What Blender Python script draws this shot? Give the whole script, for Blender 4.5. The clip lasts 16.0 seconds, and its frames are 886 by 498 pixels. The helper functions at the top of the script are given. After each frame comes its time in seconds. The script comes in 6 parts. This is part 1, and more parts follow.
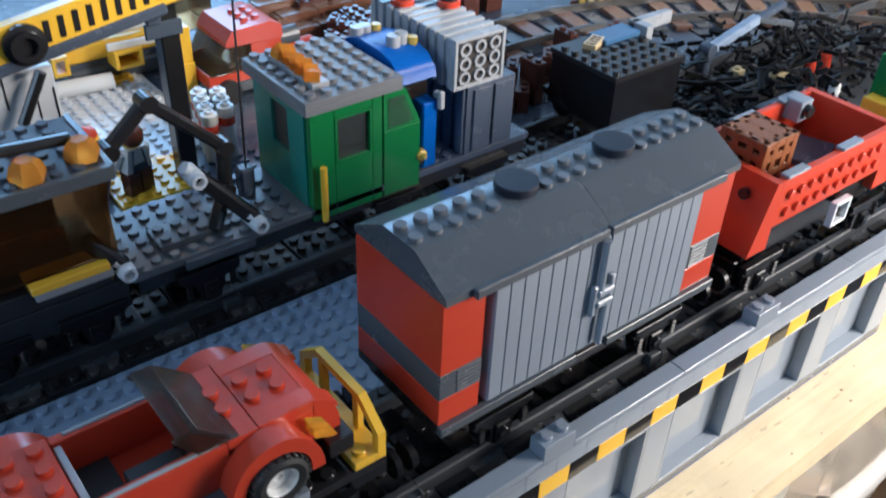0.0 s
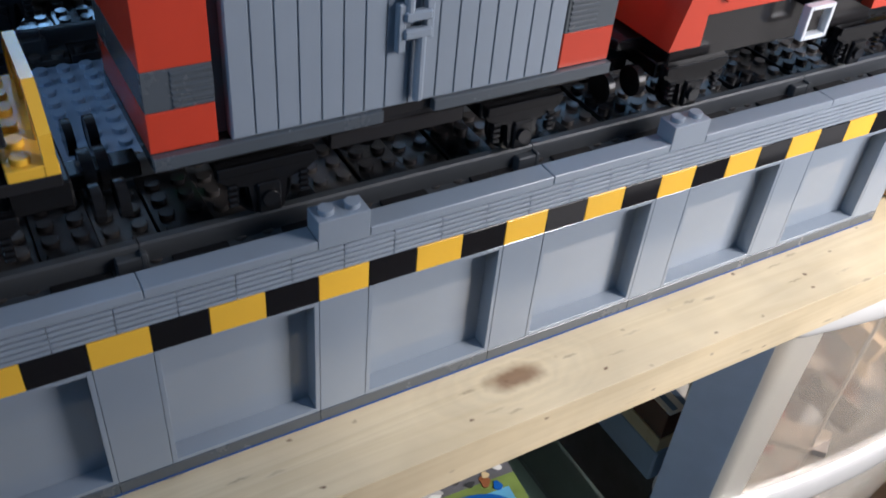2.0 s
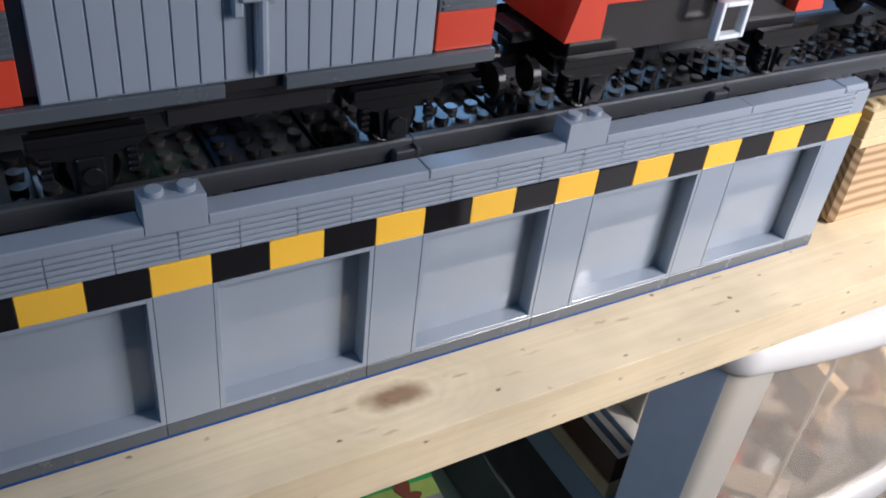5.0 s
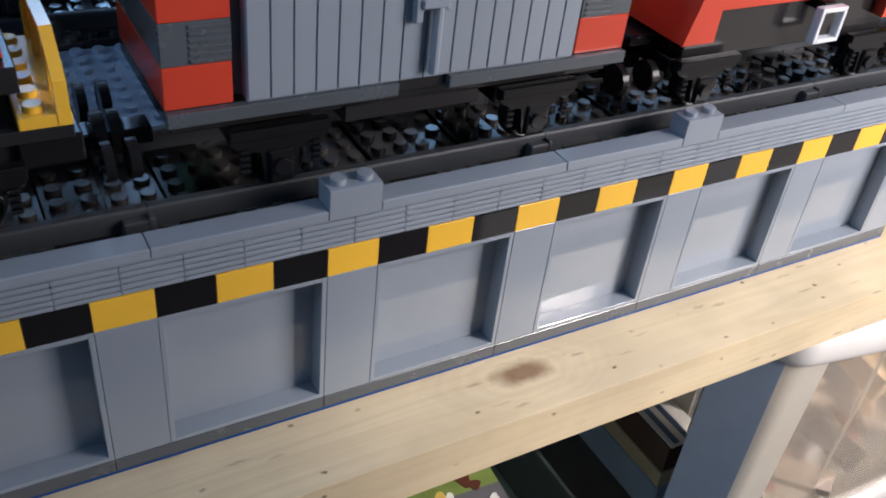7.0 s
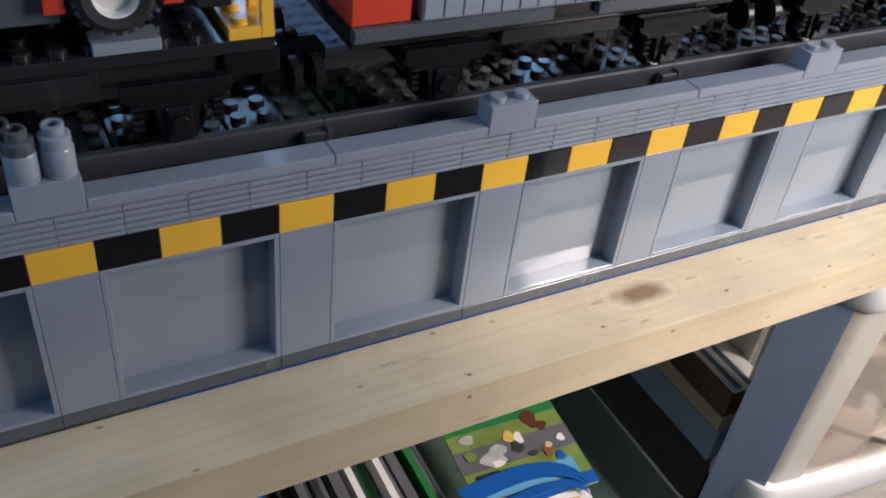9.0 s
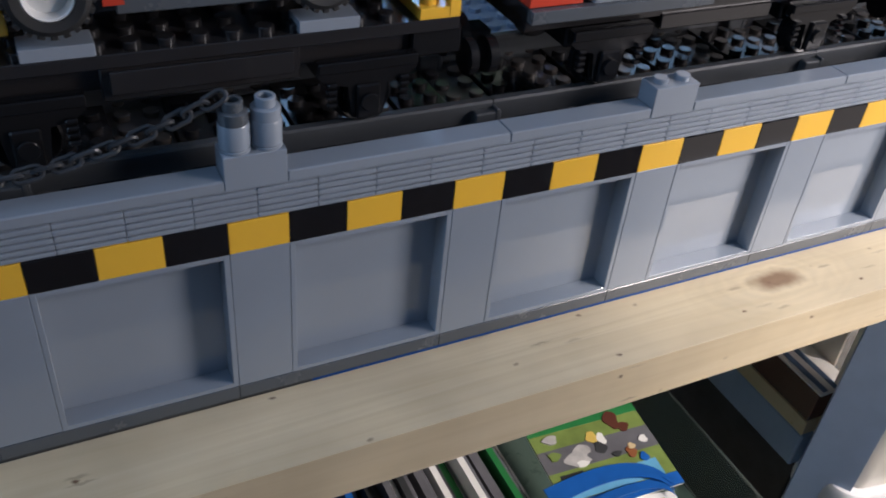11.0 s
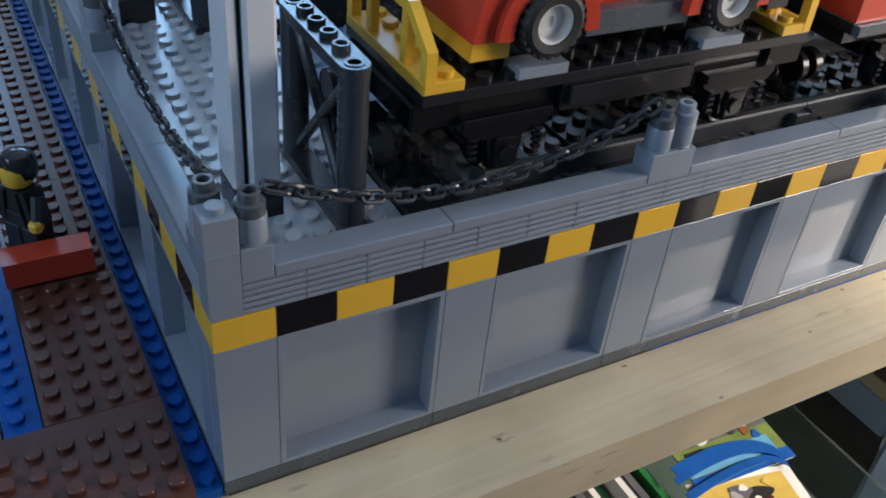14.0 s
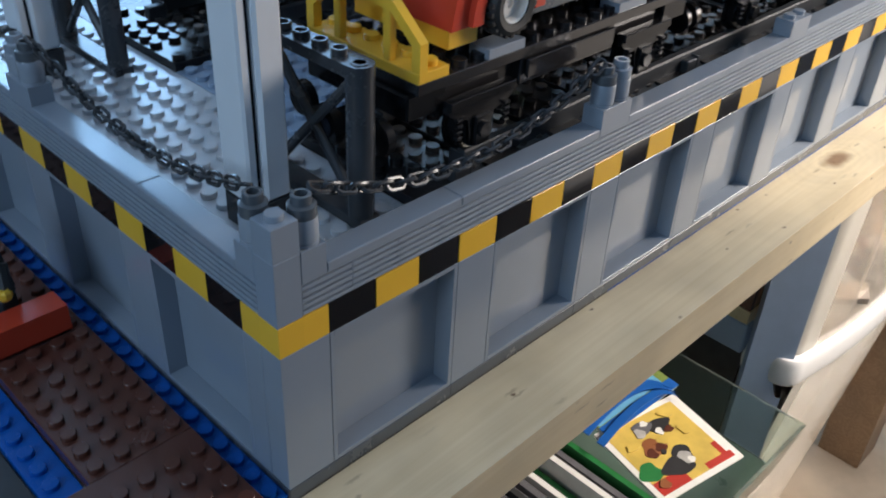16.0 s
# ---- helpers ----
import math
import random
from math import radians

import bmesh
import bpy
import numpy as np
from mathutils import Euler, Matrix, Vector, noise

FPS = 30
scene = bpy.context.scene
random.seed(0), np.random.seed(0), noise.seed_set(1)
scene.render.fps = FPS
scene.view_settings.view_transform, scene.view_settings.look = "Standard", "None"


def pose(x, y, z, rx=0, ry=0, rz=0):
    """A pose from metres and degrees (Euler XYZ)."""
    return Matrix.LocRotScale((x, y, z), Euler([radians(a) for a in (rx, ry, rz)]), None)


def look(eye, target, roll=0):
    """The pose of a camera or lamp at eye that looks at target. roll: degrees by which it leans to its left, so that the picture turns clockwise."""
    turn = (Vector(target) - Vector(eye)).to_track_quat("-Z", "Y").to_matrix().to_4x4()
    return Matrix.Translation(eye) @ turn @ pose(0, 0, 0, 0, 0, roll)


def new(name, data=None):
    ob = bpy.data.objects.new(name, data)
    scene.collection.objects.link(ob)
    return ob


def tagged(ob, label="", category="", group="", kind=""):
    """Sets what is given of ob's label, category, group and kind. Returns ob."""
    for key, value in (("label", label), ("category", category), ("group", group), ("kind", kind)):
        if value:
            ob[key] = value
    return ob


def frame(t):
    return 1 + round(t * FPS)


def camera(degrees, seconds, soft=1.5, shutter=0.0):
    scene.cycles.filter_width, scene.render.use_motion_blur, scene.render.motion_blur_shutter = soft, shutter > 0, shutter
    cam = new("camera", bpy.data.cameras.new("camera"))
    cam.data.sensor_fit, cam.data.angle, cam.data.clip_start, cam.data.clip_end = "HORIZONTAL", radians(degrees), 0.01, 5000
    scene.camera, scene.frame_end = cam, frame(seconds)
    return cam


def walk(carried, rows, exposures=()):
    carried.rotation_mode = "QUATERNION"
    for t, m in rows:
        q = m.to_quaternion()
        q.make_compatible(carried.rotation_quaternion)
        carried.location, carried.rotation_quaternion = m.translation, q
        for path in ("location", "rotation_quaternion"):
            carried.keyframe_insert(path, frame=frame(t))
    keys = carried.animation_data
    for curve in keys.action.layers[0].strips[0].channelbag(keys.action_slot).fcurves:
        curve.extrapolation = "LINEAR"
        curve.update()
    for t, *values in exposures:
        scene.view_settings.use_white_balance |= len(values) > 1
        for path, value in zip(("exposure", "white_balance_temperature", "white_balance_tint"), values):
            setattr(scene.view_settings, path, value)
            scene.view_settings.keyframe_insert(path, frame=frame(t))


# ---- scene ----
DEG = 52.55
cam = camera(DEG, 16.0, soft=1.8, shutter=0.3)
ROWS = [
    (0.0, 0.0838, -0.1451, 0.3279, -39.56, -35.93, 2.60),
    (0.5, 0.1102, -0.1492, 0.2972, -37.44, -38.01, 1.77),
    (1.0, 0.1335, -0.1537, 0.2741, -36.56, -38.01, 3.17),
    (1.5, 0.1608, -0.1710, 0.2507, -35.32, -38.75, 4.94),
    (2.0, 0.1805, -0.1789, 0.2303, -33.07, -39.00, 5.71),
    (2.5, 0.1944, -0.1910, 0.2182, -30.83, -39.06, 6.04),
    (3.0, 0.2097, -0.1955, 0.2106, -31.09, -38.39, 6.74),
    (3.5, 0.2207, -0.1965, 0.2093, -33.35, -37.07, 7.31),
    (3.7, 0.2236, -0.1971, 0.2102, -33.13, -36.39, 6.52),
    (5.8, 0.2162, -0.1832, 0.2036, -32.76, -35.53, 7.44),
    (6.0, 0.2063, -0.1845, 0.2058, -32.67, -35.42, 7.38),
    (6.5, 0.1873, -0.1878, 0.2098, -32.70, -35.58, 7.42),
    (7.0, 0.1732, -0.1869, 0.2102, -32.86, -35.53, 7.04),
    (7.5, 0.1598, -0.1885, 0.2116, -32.77, -36.31, 7.15),
    (8.0, 0.1468, -0.1877, 0.2100, -32.59, -36.94, 7.34),
    (8.5, 0.1387, -0.1922, 0.2066, -31.75, -37.52, 7.08),
    (10.8, 0.0905, -0.1777, 0.1974, -31.22, -37.91, 7.57),
    (11.0, 0.0887, -0.1838, 0.1960, -28.90, -37.03, 5.99),
    (11.5, 0.0689, -0.1764, 0.1970, -27.75, -37.07, 6.47),
    (12.0, 0.0558, -0.1731, 0.1967, -27.19, -37.71, 6.76),
    (12.5, 0.0462, -0.1746, 0.1917, -24.70, -37.95, 4.71),
    (13.0, 0.0208, -0.1671, 0.1955, -27.46, -37.31, 4.06),
    (13.5, -0.0192, -0.1633, 0.2025, -28.75, -36.69, 5.09),
    (14.0, -0.0375, -0.1597, 0.2044, -31.81, -36.38, 6.02),
    (14.5, -0.0551, -0.1541, 0.2056, -34.62, -35.96, 6.10),
    (15.0, -0.0681, -0.1474, 0.2040, -38.88, -36.11, 5.09),
    (15.5, -0.0867, -0.1445, 0.1984, -43.18, -35.84, 5.48),
    (16.0, -0.0955, -0.1437, 0.2016, -46.72, -34.19, 3.04),
]
STOPS = [(0.0, 0.12, 6500, 11), (0.5, 0.0, 6500, 11), (1.0, -0.15, 6450, 12), (2.0, -0.30, 6100, 13), (3.5, -0.37, 5850, 14), (6.0, -0.34, 6300, 15), (7.0, -0.31, 6450, 16), (9.0, -0.24, 6450, 17), (12.0, -0.05, 6400, 17), (14.0, 0.16, 6920, 14), (16.0, 0.18, 6920, 13)]
walk(cam, [(t, pose(x, y, z, 90 + pitch, 0, yaw) @ pose(0, 0, 0, 0, 0, roll)) for t, x, y, z, yaw, pitch, roll in ROWS], STOPS)

# ---------------------------------------------------------------- light
world = bpy.data.worlds.new("world")
scene.world = world
world.use_nodes = True
bg = world.node_tree.nodes["Background"]
sky = world.node_tree.nodes.new("ShaderNodeTexSky")
sky.sky_type, sky.sun_disc = "NISHITA", False
sky.sun_elevation, sky.sun_rotation = radians(37), radians(140)
world.node_tree.links.new(sky.outputs[0], bg.inputs[0])
bg.inputs[1].default_value = 0.1


def window_lamp(name, eye, target, width, height, power, color):
    data = bpy.data.lights.new(name, "AREA")
    data.shape, data.size, data.size_y, data.energy, data.color = "RECTANGLE", width, height, power, color
    ob = new(name, data)
    ob.matrix_world = look(eye, target)
    return ob


sun_data = bpy.data.lights.new("sun", "SUN")
sun_data.energy, sun_data.angle, sun_data.color = 2.4, radians(5.5), (1.0, 0.92, 0.82)
sun = new("sun", sun_data)
sun.matrix_world = look((1.36, -1.55, 1.55), (0.0, 0.0, 0.0))
window_lamp("window_lamp_south", (0.79, -0.365, 0.31), (0.79, 0.0, 0.31), 0.42, 0.32, 8.6, (1.0, 0.95, 0.915))
window_lamp("window_lamp_low", (0.98, -0.365, -0.08), (0.98, 0.0, -0.08), 0.80, 0.42, 0.8, (1.0, 0.93, 0.86))
window_lamp("window_lamp_north", (0.965, 1.82, 0.875), (0.965, 0.0, 0.875), 1.35, 0.59, 21.0, (0.29, 0.59, 1.0))
window_lamp("window_lamp_side", (-0.11, 1.82, 0.875), (-0.11, 0.0, 0.875), 0.26, 0.59, 3.0, (0.29, 0.59, 1.0))
# added bluish fill from the west for the column, side wall and jetty
window_lamp("west_fill_lamp", (-1.22, -0.1, 0.80), (0.0, -0.1, 0.80), 0.56, 0.9, 8.0, (0.46, 0.71, 1.0))


# ---------------------------------------------------------------- geometry helpers (millimetres)
class Geo:
    """Vertices and faces gathered in millimetres."""

    def __init__(self):
        self.v, self.f, self.m = [], [], Matrix()

    def add(self, verts, faces):
        n = len(self.v)
        self.v += [tuple(self.m @ Vector(p)) for p in verts]
        self.f += [tuple(n + i for i in face) for face in faces]
        return self

    def at(self, m):
        self.m = m
        return self

    def box(self, x0, y0, z0, x1, y1, z1, c=0.2):
        """A box with chamfered edges."""
        lo, hi, mid = (x0, y0, z0), (x1, y1, z1), ((x0 + x1) / 2, (y0 + y1) / 2, (z0 + z1) / 2)
        c = min(c, 0.45 * min(x1 - x0, y1 - y0, z1 - z0))
        if c <= 0:
            vs = [(a, b, d) for d in (z0, z1) for b in (y0, y1) for a in (x0, x1)]
            return self.add(vs, [(0, 2, 3, 1), (4, 5, 7, 6), (0, 1, 5, 4), (2, 6, 7, 3), (0, 4, 6, 2), (1, 3, 7, 5)])
        vs, at = [], {}
        for sx in (0, 1):
            for sy in (0, 1):
                for sz in (0, 1):
                    corner = [(lo, hi)[s][k] for k, s in enumerate((sx, sy, sz))]
                    for axis in range(3):
                        p = list(corner)
                        for k in range(3):
                            if k != axis:
                                p[k] += c if (sx, sy, sz)[k] == 0 else -c
                        at[(sx, sy, sz, axis)] = len(vs)
                        vs.append(tuple(p))
        fs = []
        for axis in range(3):
            for s in (0, 1):
                ring = []
                for a, b in ((0, 0), (1, 0), (1, 1), (0, 1)):
                    key = [0, 0, 0]
                    key[axis], key[(axis + 1) % 3], key[(axis + 2) % 3] = s, a, b
                    ring.append(at[(*key, axis)])
                fs.append(tuple(ring if s else ring[::-1]))
        for axis in range(3):
            j, k = (axis + 1) % 3, (axis + 2) % 3
            for a in (0, 1):
                for b in (0, 1):
                    p, q = [0, 0, 0], [0, 0, 0]
                    p[axis], q[axis] = 0, 1
                    p[j] = q[j] = a
                    p[k] = q[k] = b
                    ring = (at[(*p, j)], at[(*q, j)], at[(*q, k)], at[(*p, k)])
                    fs.append(ring if a == b else ring[::-1])
        for sx in (0, 1):
            for sy in (0, 1):
                for sz in (0, 1):
                    ring = tuple(at[(sx, sy, sz, k)] for k in range(3))
                    fs.append(ring if (sx + sy + sz) % 2 else ring[::-1])
        return self.add(vs, fs)

    def lathe(self, base, profile, n=16, axis="z", ends=True):
        """Turns (radius, height) pairs about an axis through base."""
        vs, fs = [], []
        for r, h in profile:
            for i in range(n):
                a = 2 * math.pi * i / n
                p = (r * math.cos(a), r * math.sin(a), h)
                p = {"z": p, "y": (p[0], -p[2], p[1]), "x": (p[2], p[0], p[1])}[axis]
                vs.append((base[0] + p[0], base[1] + p[1], base[2] + p[2]))
        for k in range(len(profile) - 1):
            for i in range(n):
                j = (i + 1) % n
                fs.append((k * n + i, k * n + j, (k + 1) * n + j, (k + 1) * n + i))
        if ends and profile[0][0] > 1e-6:
            fs.append(tuple(range(n - 1, -1, -1)))
        last = (len(profile) - 1) * n
        if ends and profile[-1][0] > 1e-6:
            fs.append(tuple(range(last, last + n)))
        return self.add(vs, fs)

    def cyl(self, base, r, h, n=16, axis="z", c=0.2):
        c = min(c, 0.4 * r, abs(h) * 0.4)
        return self.lathe(base, [(r, 0), (r, h - c), (r - c, h)], n, axis)

    def stud(self, x, y, z, n=12):
        return self.lathe((x, y, z), [(2.4, -0.2), (2.4, 1.5), (2.2, 1.7)], n)

    def hollow_stud(self, x, y, z, r=2.4, h=1.7, hole=1.6, n=14):
        return self.lathe((x, y, z), [(r, -0.2), (r, h - 0.2), (r - 0.2, h), (hole, h), (hole, -0.5 + h * 0.2), (0.01, -0.5 + h * 0.2)], n)

    def studs(self, x0, y0, nx, ny, z, skip=(), n=12):
        for i in range(nx):
            for j in range(ny):
                if (i, j) not in skip:
                    self.stud(x0 + 8 * i + 4, y0 + 8 * j + 4, z, n)
        return self

    def prism(self, outline, axis, a, b):
        """Extrudes a flat outline of (u, v) pairs along an axis from a to b. x: (y, z), y: (x, z), z: (x, y)."""
        put = {"x": lambda u, v, w: (w, u, v), "y": lambda u, v, w: (u, w, v), "z": lambda u, v, w: (u, v, w)}[axis]
        n = len(outline)
        area = sum(outline[i][0] * outline[(i + 1) % n][1] - outline[(i + 1) % n][0] * outline[i][1] for i in range(n))
        if (area > 0) == (axis == "y"):
            outline = outline[::-1]
        vs = [put(u, v, a) for u, v in outline] + [put(u, v, b) for u, v in outline]
        fs = [tuple(range(n - 1, -1, -1)), tuple(range(n, 2 * n))]
        fs += [(i, (i + 1) % n, n + (i + 1) % n, n + i) for i in range(n)]
        return self.add(vs, fs)

    def rod(self, p, q, r, n=8):
        """A straight round bar between two places."""
        p, q = Vector(p), Vector(q)
        old = self.m
        turn = (q - p).to_track_quat("Z", "Y").to_matrix().to_4x4()
        self.m = old @ Matrix.Translation(p) @ turn
        self.lathe((0, 0, 0), [(r, 0), (r, (q - p).length)], n)
        self.m = old
        return self

    def beam(self, p, q, w, h, c=0.3):
        """A straight square bar between two places."""
        p, q = Vector(p), Vector(q)
        old = self.m
        turn = (q - p).to_track_quat("X", "Z").to_matrix().to_4x4()
        self.m = old @ Matrix.Translation(p) @ turn
        self.box(0, -w / 2, -h / 2, (q - p).length, w / 2, h / 2, c)
        self.m = old
        return self


def mesh_of(name, geo, material):
    data = bpy.data.meshes.new(name)
    data.from_pydata([(x / 1000, y / 1000, z / 1000) for x, y, z in geo.v], [], geo.f)
    data.materials.append(material)
    data.shade_smooth()
    data.set_sharp_from_angle(angle=radians(34))
    return data


def thing(name, place, label, category, group="", kind=""):
    ob = new(name)
    ob.empty_display_size = 0.01
    ob.location = [v / 1000 for v in place]
    return tagged(ob, label, category, group, kind)


def origin_of(ob):
    v = Vector(ob.location)
    while ob.parent:
        ob = ob.parent
        v += Vector(ob.location)
    return v


def part(name, geo, material, parent, label=""):
    """One mesh under a thing or a part; the geometry is given in the place's own millimetres."""
    o = origin_of(parent) * 1000
    geo.v = [(x - o.x, y - o.y, z - o.z) for x, y, z in geo.v]
    ob = new(name, mesh_of(name, geo, material))
    ob.parent = parent
    if label:
        tagged(ob, label)
    return ob


def single(name, geo, material, label, category, group="", kind="", place=None):
    """A thing that is one mesh."""
    p = place or [min(v[k] for v in geo.v) for k in range(3)]
    geo.v = [(x - p[0], y - p[1], z - p[2]) for x, y, z in geo.v]
    ob = new(name, mesh_of(name, geo, material))
    ob.location = [v / 1000 for v in p]
    return tagged(ob, label, category, group, kind)


def piece(name, data, parent, place, turn=0.0):
    """One of many alike pieces that share a mesh; place in the place's own millimetres."""
    o = origin_of(parent)
    ob = new(name, data)
    ob.parent = parent
    ob.location = Vector([v / 1000 for v in place]) - o
    if turn:
        ob.rotation_euler = (0, 0, radians(turn))
    return ob


# ---------------------------------------------------------------- materials
def nodes_of(name):
    m = bpy.data.materials.new(name)
    m.use_nodes = True
    return m, m.node_tree.nodes, m.node_tree.links, m.node_tree.nodes["Principled BSDF"]


def plastic(name, color, rough=0.2, vary=0.08, clear=0.0, speck=0.05, shine=0.5):
    """Moulded glossy plastic: faint tone shifts from piece to piece, fine scratches and dust."""
    m, n, l, b = nodes_of(name)
    b.inputs["Specular IOR Level"].default_value = shine
    b.inputs["IOR"].default_value = 1.53
    b.inputs["Coat Weight"].default_value = clear
    geo = n.new("ShaderNodeNewGeometry")
    info = n.new("ShaderNodeObjectInfo")
    fine = n.new("ShaderNodeTexNoise")
    fine.inputs["Scale"].default_value, fine.inputs["Detail"].default_value = 900, 4
    broad = n.new("ShaderNodeTexNoise")
    broad.inputs["Scale"].default_value, broad.inputs["Detail"].default_value = 60, 3
    coord = n.new("ShaderNodeTexCoord")
    l.new(geo.outputs["Position"], fine.inputs["Vector"])
    l.new(geo.outputs["Position"], broad.inputs["Vector"])
    sums = n.new("ShaderNodeMath")
    sums.operation = "MULTIPLY_ADD"
    sums.inputs[1].default_value = 0.5
    l.new(info.outputs["Random"], sums.inputs[0])
    l.new(broad.outputs["Fac"], sums.inputs[2])
    tone = n.new("ShaderNodeMapRange")
    tone.inputs["From Min"].default_value, tone.inputs["From Max"].default_value = 0.3, 1.2
    tone.inputs["To Min"].default_value, tone.inputs["To Max"].default_value = 1 - vary, 1 + vary
    l.new(sums.outputs[0], tone.inputs["Value"])
    mix = n.new("ShaderNodeVectorMath")
    mix.operation = "SCALE"
    mix.inputs[0].default_value = color
    l.new(tone.outputs[0], mix.inputs["Scale"])
    l.new(mix.outputs[0], b.inputs["Base Color"])
    gloss = n.new("ShaderNodeMapRange")
    gloss.inputs["From Min"].default_value, gloss.inputs["From Max"].default_value = 0.3, 0.7
    gloss.inputs["To Min"].default_value, gloss.inputs["To Max"].default_value = rough * 0.88, rough * 1.18
    smear = n.new("ShaderNodeMath")
    smear.operation = "MULTIPLY_ADD"
    smear.inputs[1].default_value = 0.2
    l.new(fine.outputs["Fac"], smear.inputs[0])
    scaled = n.new("ShaderNodeMath")
    scaled.operation = "MULTIPLY"
    scaled.inputs[1].default_value = 0.8
    l.new(broad.outputs["Fac"], scaled.inputs[0])
    l.new(scaled.outputs[0], smear.inputs[2])
    l.new(smear.outputs[0], gloss.inputs["Value"])
    l.new(gloss.outputs[0], b.inputs["Roughness"])
    bump = n.new("ShaderNodeBump")
    bump.inputs["Strength"].default_value, bump.inputs["Distance"].default_value = speck, 0.00006
    l.new(broad.outputs["Fac"], bump.inputs["Height"])
    l.new(bump.outputs[0], b.inputs["Normal"])
    return m


def clear_plastic(name, color, rough=0.12, solid=0.0):
    m, n, l, b = nodes_of(name)
    b.inputs["Base Color"].default_value = (*color, 1)
    b.inputs["Roughness"].default_value = rough
    b.inputs["Transmission Weight"].default_value = 1 - solid
    b.inputs["IOR"].default_value = 1.2
    noise_node = n.new("ShaderNodeTexNoise")
    noise_node.inputs["Scale"].default_value = 70
    bump = n.new("ShaderNodeBump")
    bump.inputs["Strength"].default_value, bump.inputs["Distance"].default_value = 0.3, 0.0003
    l.new(noise_node.outputs["Fac"], bump.inputs["Height"])
    l.new(bump.outputs[0], b.inputs["Normal"])
    return m


def matte(name, color, rough=0.7, vary=0.15, scale=25):
    m, n, l, b = nodes_of(name)
    b.inputs["Roughness"].default_value = rough
    tex = n.new("ShaderNodeTexNoise")
    tex.inputs["Scale"].default_value, tex.inputs["Detail"].default_value = scale, 6
    geo = n.new("ShaderNodeNewGeometry")
    l.new(geo.outputs["Position"], tex.inputs["Vector"])
    ramp = n.new("ShaderNodeMapRange")
    ramp.inputs["From Min"].default_value, ramp.inputs["From Max"].default_value = 0.3, 0.7
    ramp.inputs["To Min"].default_value, ramp.inputs["To Max"].default_value = 1 - vary, 1 + vary
    l.new(tex.outputs["Fac"], ramp.inputs["Value"])
    mix = n.new("ShaderNodeVectorMath")
    mix.operation = "SCALE"
    mix.inputs[0].default_value = color
    l.new(ramp.outputs[0], mix.inputs["Scale"])
    l.new(mix.outputs[0], b.inputs["Base Color"])
    bump = n.new("ShaderNodeBump")
    bump.inputs["Strength"].default_value, bump.inputs["Distance"].default_value = 0.3, 0.0004
    l.new(tex.outputs["Fac"], bump.inputs["Height"])
    l.new(bump.outputs[0], b.inputs["Normal"])
    return m


